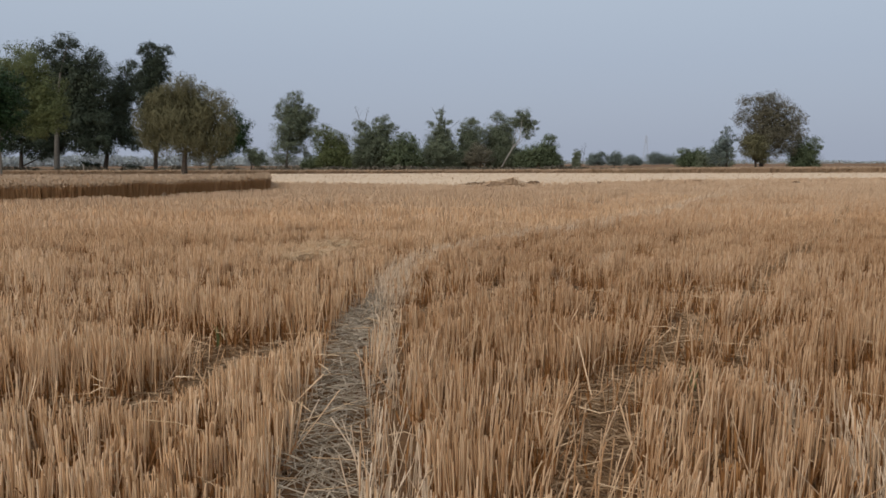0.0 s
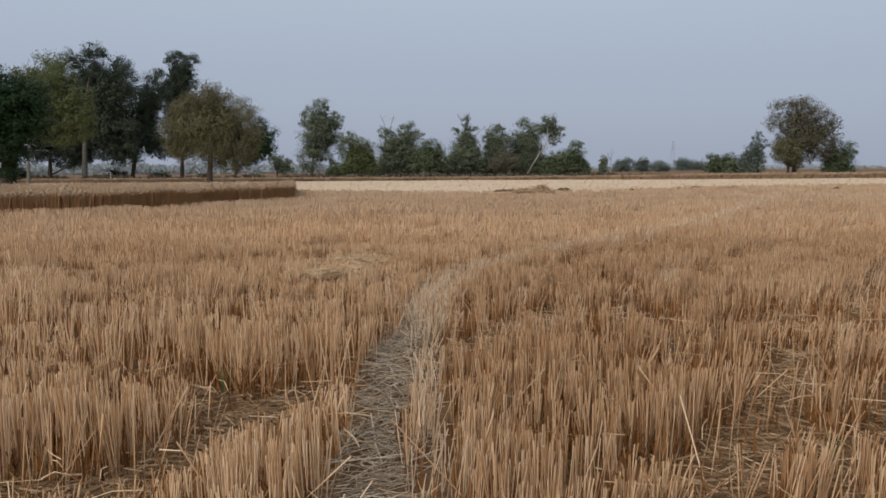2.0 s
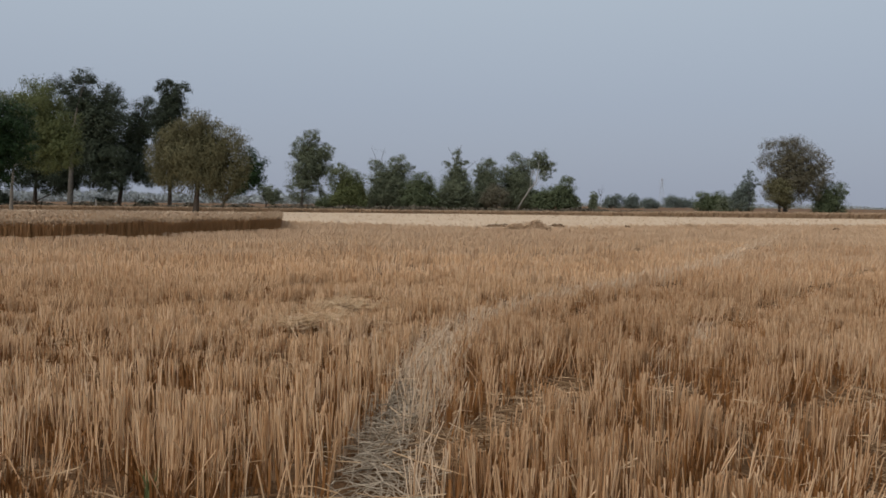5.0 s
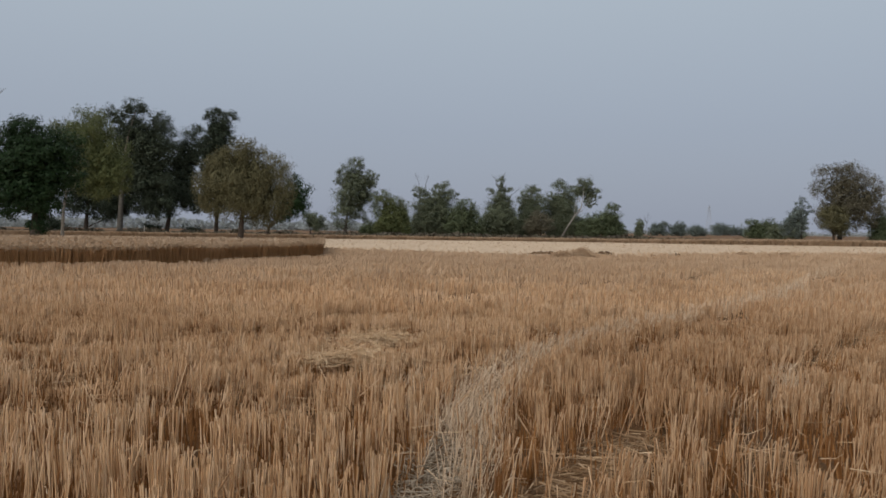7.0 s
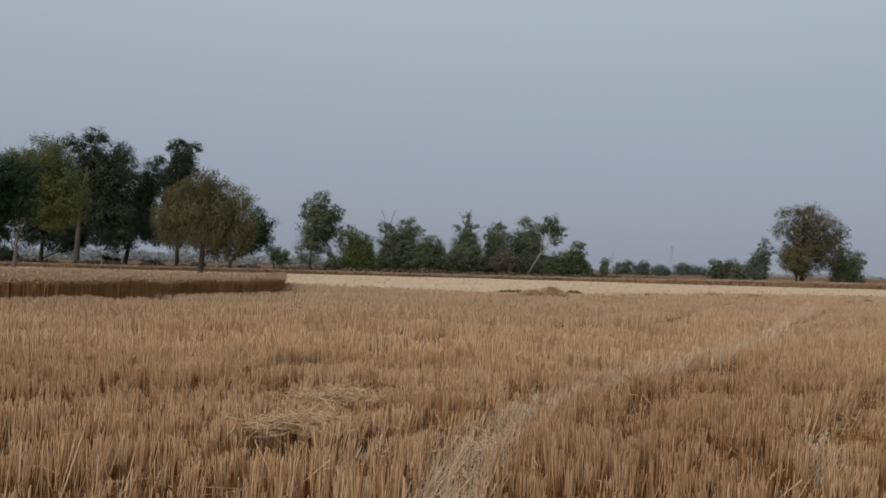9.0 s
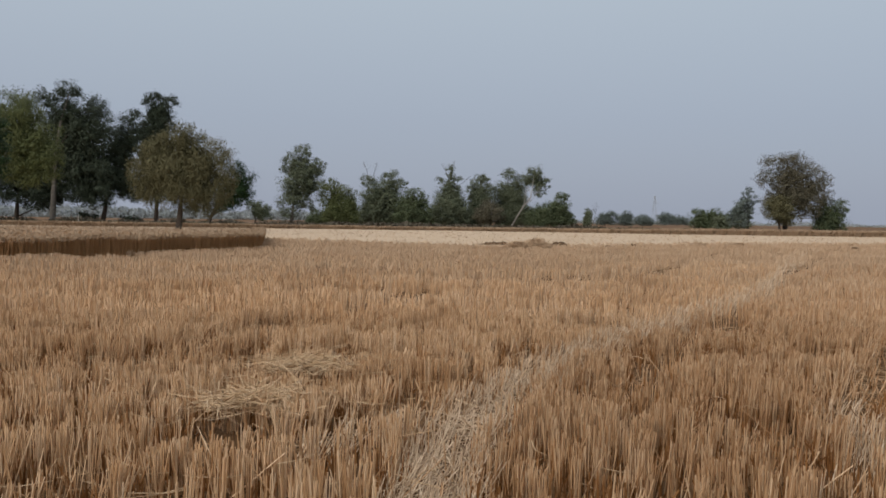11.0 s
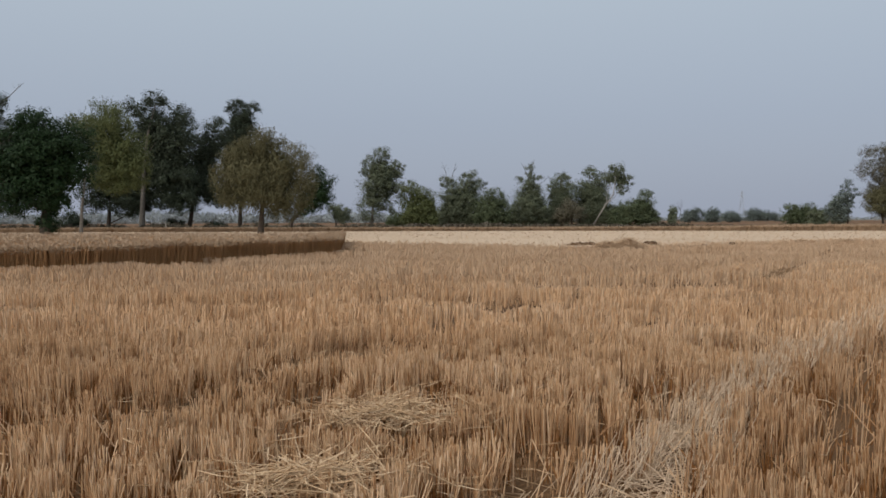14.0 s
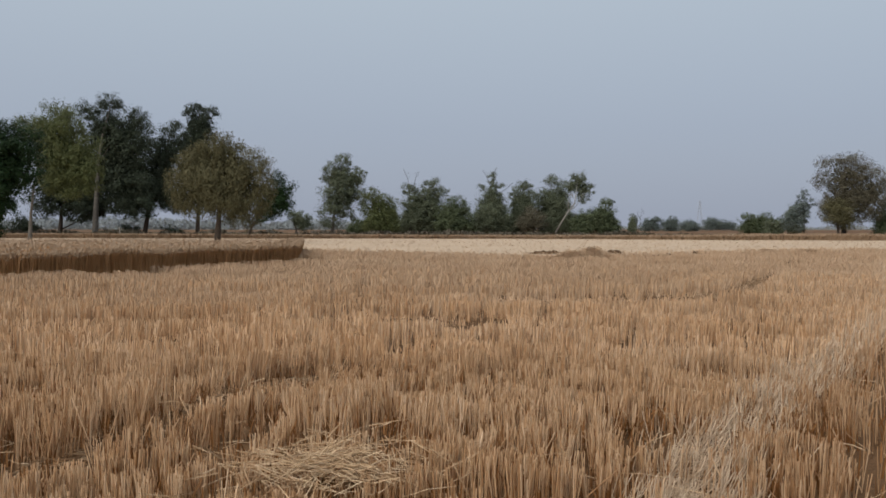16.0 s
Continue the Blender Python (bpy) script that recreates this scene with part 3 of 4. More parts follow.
def far_wheat():
    """An uncut strip across the far side of the fields: brown face, pale ears."""
    n = 62000
    x, deep = -110 + np.random.rand(n) * 240, np.random.rand(n)
    front = np.interp(x, [p[0] for p in FAR_EDGE], [p[1] for p in FAR_EDGE])
    face = np.arange(n) < 40000
    y = front + 0.5 * np.sin(x * 0.35) + np.where(face, 0.5 * deep, (np.interp(x, [30, 50], [118, 127]) - front) * deep)
    h = np.interp(x, [-170, -40, 0, 22, 45, 180], [0.6, 0.5, 0.38, 0.4, 0.58, 0.6]) + 0.05 * wave(x * 0.5, y, 3) + np.random.randn(n) * 0.05
    foot = np.stack([x, y, np.full(n, -0.02)], 1)
    tip = foot + np.stack([np.random.randn(n) * 0.06, np.random.randn(n) * 0.06, h], 1)
    nod = tip + np.stack([np.random.randn(n) * 0.09, np.random.randn(n) * 0.09, 0.04 + 0.06 * np.random.rand(n)], 1)
    return stalks(foot, tip, np.full(n, 0.036), 2, 0.8), stalks(tip, nod, np.full(n, 0.05), 2, 0.5)


stem, ear = far_wheat()
tagged(new("far_wheat", mesh_from("far_wheat", *stem, FAR_WHEAT)), "strip of ripe brown wheat before the far trees", "wheat", kind="stuff")
tagged(new("far_wheat_ears", mesh_from("far_wheat_ears", *ear, EAR)), "pale ears on the strip of wheat before the far trees", "wheat", kind="stuff")


def pale_tufts():
    n = 14000
    x, y = -60 + np.random.rand(n) * 130, 42 + np.random.rand(n) ** 1.3 * 68
    ok = (y > pale_start(x)) & ~in_wheat(x, y)
    x, y = x[ok], y[ok]
    n = len(x)
    foot = np.stack([x, y, np.full(n, 0.0)], 1)
    tip = foot + np.stack([np.random.randn(n) * 0.12, np.random.randn(n) * 0.12, 0.06 + 0.09 * np.random.rand(n)], 1)
    return stalks(foot, tip, np.full(n, 0.02), 2)


tagged(new("short_stubble", mesh_from("short_stubble", *pale_tufts(), PALE_STRAW)), "short pale straw stubble on the far field", "stubble", kind="stuff")


def straw_pile(x, y, rx, ry, h, n):
    """A mound of loose straw: a lumpy body bristling with straws."""
    r, w = np.sqrt(np.random.rand(n)), np.random.rand(n) * 2 * math.pi
    px, py = rx * r * np.cos(w), ry * r * np.sin(w)
    pz = h * (1 - r**1.6) * (0.8 + 0.2 * np.sin(5 * px + 3 * py)) + 0.02
    turn, length = np.random.rand(n) * 2 * math.pi, 0.25 + 0.3 * np.random.rand(n)
    half = np.stack([np.cos(turn) * length / 2, np.sin(turn) * length / 2, np.random.randn(n) * 0.05], 1)
    mid = np.stack([px, py, pz * (0.15 + 0.85 * np.sqrt(np.random.rand(n)))], 1)
    v, q = stalks(mid - half, mid + half, np.full(n, 0.008), 3)
    v[:, 2] = np.maximum(v[:, 2], 0.0)
    ob = new("straw_mound", mesh_from("straw_mound", v, q, HAZED_STRAW))
    ob.location = (x, y, 0.0)
    return tagged(ob, "low mound of loose golden straw in the field", "straw mound", group="straw mounds")


straw_pile(6.2, 43.8, 1.7, 0.8, 0.66, 4600)
straw_pile(5.2, 43.4, 0.6, 0.42, 0.42, 1400)


def ridge(line, h, w):
    """A low crumbling earth ridge: an uneven line of clods that dies out at both ends."""
    far = np.cumsum([0] + [math.dist(p, r) for p, r in zip(line, line[1:])])
    n, across = int(far[-1] / 0.09), 7
    run = np.linspace(0, far[-1], n)
    x, y = np.interp(run, far, [p[0] for p in line]), np.interp(run, far, [p[1] for p in line])
    size = np.sin(np.linspace(0, math.pi, n)) ** 0.5 * np.clip(0.65 + 0.9 * wave(x * 3.1, y * 3.1, 3) + 0.2 * np.random.randn(n), 0.1, 1.2)
    v, q = [], []
    for k in range(n):
        for a in range(across):
            u = a / (across - 1) * 2 - 1
            v.append((x[k] + 0.03 * random.random(), y[k] + u * w * (0.6 + 0.4 * size[k]), -0.03 + (h * size[k] + 0.03) * (1 - u * u) * (0.8 + 0.3 * random.random())))
    for k in range(n - 1):
        for a in range(across - 1):
            b = k * across + a
            q.append((b, b + across, b + across + 1, b + 1))
    return tagged(new("shade_ridge", mesh_from("shade_ridge", np.array(v), np.array(q), SHADE_EARTH)), "low ridge coloured dark for the shaded edge of the pale field", "ridge", group="earth ridges")


# added ridges that stand in for dark dashes of shade at the field's edge
ridge([(4.4, 52.4), (5.2, 52.2), (5.9, 52.3), (6.6, 52.1)], 0.22, 0.25)
ridge([(7.6, 51.2), (8.6, 51.0), (9.3, 51.2), (10.4, 51.4)], 0.26, 0.25)
ridge([(11.2, 49.8), (12.3, 49.2), (13.6, 48.9)], 0.27, 0.25)
ridge([(22.0, 48.2), (23.3, 48.0), (24.2, 48.1), (25.6, 48.0)], 0.25, 0.25)
straw_pile(17.5, 53.0, 1.3, 0.5, 0.32, 1200)
straw_pile(20.3, 53.5, 1.1, 0.5, 0.3, 1000)


# ---- trees ----
def leaf_mesh(name, verts, mat):
    """A mesh of loose three-cornered leaves."""
    me = bpy.data.meshes.new(name)
    n = len(verts)
    me.vertices.add(n)
    me.vertices.foreach_set("co", verts.astype(np.float32).ravel())
    me.loops.add(n)
    me.loops.foreach_set("vertex_index", np.arange(n, dtype=np.int32))
    me.polygons.add(n // 3)
    me.polygons.foreach_set("loop_start", np.arange(0, n, 3, dtype=np.int32))
    me.update(calc_edges=True)
    me.materials.append(mat)
    return me


def crown_mesh(name, lobes, mat, leaf, cover, droop=0.0, seed=0):
    """Leaves in uneven clumps through a few lobes (x, z, half width, half height, and how far back), with a coarser inside."""
    rng = np.random.default_rng(seed)
    made = []
    lobes = [(*k, 0.0)[:5] for k in lobes]
    cx, cz = np.mean([k[0] for k in lobes]), np.mean([k[1] for k in lobes])
    inner = [(x + 0.45 * (cx - x), z + 0.45 * (cz - z), 0.8 * rx, 0.8 * rz, back) for x, z, rx, rz, back in lobes]
    for (x, z, rx, rz, back), size_of in [(k, 0.64) for k in lobes] + [(k, 1.2) for k in inner]:
        rx, rz, fine = rx * 1.3, rz * 1.28, leaf * size_of
        n = int(0.9 * cover * math.pi * rx * rz / (fine * fine * 0.5))
        clumps = max(14, int(24 * (rx * rz) ** 0.5))
        d = rng.normal(size=(clumps, 3))
        d /= np.linalg.norm(d, axis=1, keepdims=True)
        r = 0.12 + 0.74 * rng.random(clumps) ** 0.5
        c = d * r[:, None] * np.array([rx, rx * 0.9, rz]) + np.array([x, back, z])
        size = (0.25 * (rx + rz) / 2 + 0.14) * (0.6 + 0.8 * rng.random(clumps))
        pick = rng.integers(0, clumps, n)
        off = rng.normal(size=(n, 3))
        off *= (rng.random(n) ** 0.4 / np.linalg.norm(off, axis=1))[:, None]
        p = c[pick] + off * size[pick][:, None] * np.array([1, 1, 0.8])
        p[:, 2] -= droop * rng.random(n) ** 2 * rz
        p[:, 2] = np.maximum(p[:, 2], 0.25)
        a = rng.normal(size=(n, 3)) * np.array([1, 1, 0.6]) + np.array([0, 0, -0.35 - 2.5 * droop])
        face = off + (p - np.array([x, back, z])) / np.array([rx, rx, rz]) * 0.5 + np.array([0, 0, 0.35]) + rng.normal(size=(n, 3)) * 0.2
        face /= np.linalg.norm(face, axis=1, keepdims=True)
        a -= face * (a * face).sum(1, keepdims=True) * (0.7 - 0.5 * min(1, 2 * droop))
        a /= np.linalg.norm(a, axis=1, keepdims=True)
        b = np.cross(face, a)
        b /= np.linalg.norm(b, axis=1, keepdims=True)
        long = fine * (0.7 + 0.85 * rng.random(n))[:, None] * (1 + 0.8 * droop)
        wide = fine * (0.40 + 0.24 * rng.random(n))[:, None] * (1 - 0.35 * droop)
        made.append(np.stack([p - a * long / 2, p + b * wide, p + a * long / 2], 1))
    return leaf_mesh(name, np.concatenate(made).reshape(-1, 3), mat)


def tree(kind, place, lobes, leaf_mat, bark, label, width=0.22, leaf=0.32, cover=3.4, droop=0.0, seed=1, stem=None, limbs=True, bare=(), skirt=False):
    """A tree: Empty at its foot, trunk, limbs to its lobes, and a crown."""
    rng = np.random.default_rng(seed + 50)
    ob = new(kind)
    ob.location = (*place, 0.0)
    category = kind.split("_")[-1]
    tagged(ob, label, category, group="field trees" if category == "tree" else "")
    top = max(lobes, key=lambda k: k[1])
    if skirt:
        lobes = [*lobes, *[(x * 1.1, 0.42 * z, 0.95 * rx, 0.45 * z) for x, z, rx, *_ in lobes]]
    if stem is None:
        h = top[1]
        stem = [(0, 0, -0.2), (0.15 * top[0] + 0.1, 0.1, 0.3 * h), (0.5 * top[0], 0.0, 0.62 * h), (0.9 * top[0], 0.0, 0.97 * h)]
    radii = [width * k for k in np.linspace(1.0, 0.22, len(stem))]
    radii[0] *= 1.25
    trunk = part("trunk", mesh_from("trunk", *tube(stem, radii), bark), ob, label="" if bark is BARK else "smooth pale bark")
    if limbs:
        zs = [p[2] for p in stem]
        for lobe in lobes:
            x, z, rx, rz = lobe[:4]
            back = sum(lobe[4:])
            if lobe == top or z < 0.42 * top[1] or (droop and z < 0.62 * top[1]):
                continue
            start = min(max(z - 0.35 * abs(x) - rz * 0.9, zs[0] + 1.0), zs[-1] * 0.85)
            sx = float(np.interp(start, zs, [p[0] for p in stem]))
            mid = ((sx + x) / 2 + rng.normal() * 0.2, rng.normal() * 0.5, start + 0.35 * (z - start))
            end = (x, 0.7 * back + rng.normal() * 0.6, z + 0.3 * rz)
            if end[2] > start:
                part("limb", mesh_from("limb", *tube([(sx, 0, start), mid, end], [width * 0.42, width * 0.3, width * 0.1], 5), bark), trunk)
    for pts in bare:
        (ax, ay, az), (bx, by, bz) = pts[-2:]
        twigs = [tube(pts, [0.07, 0.045, 0.015][: len(pts)], 5)]
        for k in range(5):
            f, side = 0.15 + 0.17 * k, (-1) ** k
            base = (ax + f * (bx - ax), ay + f * (by - ay), az + f * (bz - az))
            reach = 0.5 * (1.1 - f) * math.dist(pts[-2], pts[-1])
            twigs.append(tube([base, (base[0] + side * reach * 0.5, base[1], base[2] + 0.5 * reach), (base[0] + side * reach * 0.7, base[1], base[2] + reach)], [0.025, 0.018, 0.008], 4))
        part("bare_branch", mesh_from("bare_branch", *join(twigs), bark), trunk, "leafless dead branch")
    part("crown", crown_mesh("crown", lobes, leaf_mat, leaf, cover, droop, seed), ob)
    return ob


GUM_LABEL = "tall eucalyptus with a ragged grey-green crown"
tree("eucalyptus_tree", (-70.3, 112.0), [(0.4, 22.2, 2.2, 2.1), (-0.0, 18.0, 2.8, 2.6), (-0.5, 12.6, 3.1, 3.3), (0.3, 7.2, 2.6, 2.6)], GUM, PALE_BARK, GUM_LABEL, width=0.3, leaf=0.34, cover=4.4, seed=1)
tree("eucalyptus_tree", (-65.8, 110.0), [(3.5, 16.9, 1.2, 1.2), (1.9, 15.0, 2.0, 1.8), (0.7, 12.0, 2.4, 2.0), (-0.5, 7.5, 1.8, 2.8), (2.6, 10.2, 1.8, 2.3), (1.4, 5.6, 2.2, 2.2), (3.2, 6.8, 2.2, 2.3), (-2.2, 4.6, 2.0, 2.0), (3.4, 3.8, 2.0, 1.5), (4.2, 12.6, 2.2, 2.3), (4.8, 9.0, 2.0, 2.4)], GUM, PALE_BARK, GUM_LABEL, width=0.3, leaf=0.34, cover=4.4, seed=2, bare=[[(3.0, 0, 16.0), (5.4, 0, 18.2), (6.8, 0, 19.4)]])
tree("mango_tree", (-31.3, 64.0), [(-1.0, 8.6, 1.4, 1.1), (-2.2, 7.3, 1.4, 1.3), (0.3, 7.4, 1.6, 1.3), (-2.9, 5.7, 1.3, 1.3), (1.8, 7.0, 1.9, 1.5), (-0.8, 5.9, 2.2, 1.8), (2.0, 5.3, 1.5, 1.5), (-0.8, 3.6, 2.0, 1.4), (0.1, 1.4, 0.7, 0.8), (-2.7, 4.2, 1.2, 1.1), (1.3, 4.0, 1.2, 1.0), (-2.2, 2.8, 1.2, 0.9), (0.8, 2.8, 1.0, 0.8)], DARK_LEAF, BARK, "dense dark green mango tree standing in the wheat", width=0.4, leaf=0.27, cover=6.0, seed=3)
tree("neem_tree", (-44.3, 95.0), [(3.1, 12.4, 2.6, 2.1), (0.8, 12.0, 2.0, 1.5), (5.1, 9.2, 2.5, 2.6), (2.9, 9.0, 2.4, 2.3), (6.3, 6.9, 1.5, 1.5), (4.4, 6.2, 1.7, 1.5), (2.4, 6.4, 1.4, 1.2)], OLIVE, PALE_BARK, "yellow-green tree with a pale trunk", width=0.18, leaf=0.28, cover=5.0, droop=0.3, seed=4, stem=[(0, 0, -0.2), (0.15, 0, 3.0), (0.6, 0, 6.5), (2.2, 0, 11.0)])
tree("eucalyptus_tree", (-49.4, 124.0), [(2.2, 19.2, 2.0, 1.2), (-1.7, 18.0, 1.6, 1.5, 1.0), (0.6, 17.0, 2.2, 1.8, 1.5), (5.5, 16.6, 2.0, 1.8), (2.9, 14.6, 3.6, 2.9, 2.0), (6.7, 13.3, 2.0, 2.9), (2.6, 9.8, 3.4, 3.4, 3.0), (5.4, 8.0, 3.1, 2.9, 1.0), (-1.0, 13.4, 2.4, 2.9, 2.5), (0.8, 10.6, 2.6, 2.6, 4.0), (3.4, 4.8, 2.7, 1.8, 2.0), (-2.4, 4.6, 2.2, 2.2, 3.0), (6.0, 4.4, 2.4, 1.8), (-2.6, 8.8, 2.4, 2.8, 3.0), (0.4, 6.2, 2.6, 2.4, 4.5)], GUM, PALE_BARK, GUM_LABEL, width=0.36, leaf=0.34, cover=4.4, seed=5, limbs=False, stem=[(0, -0.6, -0.2), (0.35, -0.8, 6.0), (0.65, -0.8, 11.0), (1.2, -0.4, 15.0), (2.0, 0.3, 18.6)], bare=[[(0.6, -0.8, 10.5), (1.9, 0.2, 13.0), (2.8, 0.8, 15.0)]])
tree("eucalyptus_tree", (-57.5, 130.0), [(1.0, 12.0, 2.2, 2.4), (-0.6, 8.6, 2.6, 2.8), (2.6, 8.0, 2.6, 2.8), (-2.4, 5.0, 2.4, 2.4), (1.4, 4.8, 2.4, 2.4), (4.2, 4.2, 2.2, 2.2), (6.4, 5.6, 2.0, 2.6)], GUM, BARK, GUM_LABEL, width=0.3, leaf=0.36, cover=4.2, seed=35)
tree("eucalyptus_tree", (-44.1, 128.0), [(1.7, 10.5, 2.2, 4.2), (4.4, 15.3, 1.7, 1.9), (3.9, 11.8, 2.0, 3.0), (0.3, 6.0, 3.0, 1.9), (3.4, 6.2, 2.1, 2.1), (4.6, 4.6, 2.0, 1.4), (-1.6, 4.4, 1.8, 1.5)], GUM, BARK, GUM_LABEL, width=0.3, leaf=0.34, cover=4.4, seed=6)
tree("eucalyptus_tree", (-39.8, 140.0), [(0.4, 21.0, 1.3, 0.8), (-1.2, 20.2, 1.3, 1.0), (2.0, 20.0, 1.5, 1.1), (0.3, 18.4, 2.1, 1.6), (1.6, 16.6, 1.6, 1.6), (-0.4, 16.2, 1.8, 1.6), (0.0, 14.0, 2.0, 1.9), (-2.6, 14.4, 2.0, 2.0), (-0.5, 9.9, 2.3, 2.8), (0.5, 5.6, 2.6, 1.8)], GUM, BARK, GUM_LABEL, width=0.3, leaf=0.34, cover=4.4, seed=7)
tree("willow_tree", (-20.1, 80.0), [(0.5, 8.7, 1.7, 1.1), (-0.6, 7.8, 1.8, 1.3), (-1.7, 7.2, 1.8, 1.5), (2.7, 6.9, 1.8, 1.7), (-0.2, 5.7, 3.1, 2.0), (-2.9, 5.7, 1.4, 1.8), (3.8, 5.1, 1.3, 1.6), (0.3, 3.8, 3.0, 1.3), (-2.8, 3.9, 1.0, 1.1), (2.2, 3.2, 1.8, 1.3)], TAN_LEAF, BARK, "drooping olive-brown tree with fine hanging foliage", width=0.26, leaf=0.23, cover=4.2, droop=0.5, seed=8)
tree("neem_tree", (-25.0, 112.0), [(4.2, 6.7, 1.8, 1.9), (3.0, 4.5, 2.1, 1.8), (5.0, 4.7, 1.0, 1.3), (2.0, 2.9, 1.3, 1.0)], DARK_LEAF, BARK, "dark green tree with a curved leaning trunk", width=0.22, seed=9, stem=[(0, 0, -0.2), (0.5, 0, 1.6), (1.8, 0, 3.2), (3.6, 0, 5.2), (4.2, 0, 7.0)])
tree("acacia_tree", (-25.6, 150.0), [(1.2, 3.0, 1.9, 1.3), (-0.3, 3.4, 1.2, 1.2), (1.5, 1.6, 1.6, 0.8)], HAZED_GUM, BARK, "small open-crowned thorn tree", width=0.16, cover=3.6, leaf=0.42, seed=10)
tree("eucalyptus_tree", (-21.9, 170.0), [(2.2, 14.8, 1.8, 1.5), (-0.1, 13.0, 1.8, 1.8), (-1.4, 11.3, 1.1, 1.0), (2.6, 11.3, 3.0, 2.5), (1.4, 8.4, 3.6, 3.0), (0.0, 4.6, 3.1, 3.2), (5.5, 11.6, 1.4, 1.8), (5.8, 7.0, 1.3, 2.5), (4.2, 3.6, 0.7, 1.4)], HAZED_GUM, PALE_BARK, GUM_LABEL, width=0.3, leaf=0.42, cover=3.6, seed=11)
tree("neem_tree", (-13.0, 165.0), [(-0.7, 7.7, 2.0, 1.5), (2.0, 6.3, 2.4, 1.5), (3.7, 4.4, 1.2, 2.0), (0.3, 3.0, 2.7, 1.9), (3.1, 2.4, 1.5, 1.5)], OLIVE, BARK, "round leafy green tree at the field edge", width=0.25, leaf=0.42, cover=3.6, skirt=True, seed=12)
tree("eucalyptus_tree", (-6.9, 180.0), [(0.0, 9.4, 1.9, 1.6), (4.9, 10.2, 2.3, 1.9), (6.8, 8.7, 1.6, 1.2), (2.4, 6.9, 3.1, 2.4), (0.4, 3.5, 2.1, 2.7), (3.4, 2.5, 1.5, 1.5)], HAZED_GUM, PALE_BARK, GUM_LABEL, width=0.3, leaf=0.42, cover=3.6, skirt=True, seed=13, bare=[[(0, 0, 8), (-0.2, 0, 11.4), (-1.1, 0, 13.8)], [(0.6, 0, 9), (1.3, 0, 11.5), (1.9, 0, 13.6)]])
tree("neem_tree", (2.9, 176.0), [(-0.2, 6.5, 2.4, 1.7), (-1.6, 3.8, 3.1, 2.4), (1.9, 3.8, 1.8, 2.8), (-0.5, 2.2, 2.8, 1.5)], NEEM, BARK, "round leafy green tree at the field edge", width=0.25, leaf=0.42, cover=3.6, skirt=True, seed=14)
tree("eucalyptus_tree", (11.0, 185.0), [(-0.1, 12.1, 0.9, 1.7), (-2.2, 10.2, 1.2, 0.7), (1.5, 10.6, 1.4, 0.7), (0.2, 8.0, 2.2, 1.7), (-0.5, 4.3, 3.2, 3.0), (2.9, 3.6, 1.5, 2.7)], HAZED_GUM, PALE_BARK, GUM_LABEL, width=0.3, leaf=0.42, cover=3.6, skirt=True, seed=15, bare=[[(0, 0, 10.5), (0.3, 0, 13.0), (1.0, 0, 14.6)], [(0, 0, 10.0), (-1.2, 0, 12.6), (-2.0, 0, 14.0)], [(1, 0, 8.5), (3.2, 0, 10.0), (4.6, 0, 11.2)]])
tree("eucalyptus_tree", (18.1, 192.0), [(0.6, 11.0, 2.2, 1.3), (-1.3, 8.3, 1.6, 2.3), (1.5, 7.5, 2.3, 2.6), (-1.0, 3.7, 1.3, 2.3)], HAZED_GUM, PALE_BARK, GUM_LABEL, width=0.3, leaf=0.42, cover=3.6, skirt=True, seed=16)
tree("eucalyptus_tree", (24.9, 196.0), [(0.6, 12.3, 2.1, 1.3), (3.2, 10.5, 2.1, 2.1), (-1.3, 8.3, 2.6, 2.4), (1.6, 6.3, 2.9, 3.2), (0.0, 2.7, 2.9, 1.8)], HAZED_GUM, PALE_BARK, GUM_LABEL, width=0.3, leaf=0.42, cover=3.6, skirt=True, seed=17)
tree("eucalyptus_tree", (25.1, 188.0), [(5.4, 12.6, 1.9, 1.3), (7.2, 10.1, 1.8, 1.4), (3.9, 10.8, 1.5, 1.5), (6.4, 8.0, 1.5, 1.1)], HAZED_GUM, WHITE_BARK, "eucalyptus with a leaning white trunk", width=0.21, leaf=0.42, cover=3.6, seed=18, stem=[(0, 0, -0.2), (1.0, -2.0, 2.2), (2.5, -2.8, 4.8), (3.9, -3.0, 6.6), (4.4, -2.6, 9.4), (5.0, 0, 12.0)], bare=[[(2.5, -2.8, 4.8), (2.7, -3.0, 7.4), (3.4, -2.6, 9.4)], [(3.9, -3.0, 6.6), (5.2, -3.0, 7.6), (6.4, -2.6, 9.4)]])
tree("thorn_bush", (19.7, 182.0), [(0.0, 3.3, 3.2, 2.4), (-1.7, 2.4, 2.2, 1.5)], BROWN_LEAF, BARK, "broad grey-brown bush below the trees", width=0.15, leaf=0.26, seed=19)
tree("neem_tree", (34.1, 182.0), [(-1.7, 3.5, 2.7, 2.7), (1.4, 6.8, 1.5, 1.1), (0.9, 4.1, 2.2, 2.7), (-4.4, 2.6, 2.0, 1.8), (2.7, 2.3, 1.5, 1.5)], NEEM, BARK, "round leafy green tree at the field edge", width=0.25, leaf=0.42, cover=3.6, skirt=True, seed=20)
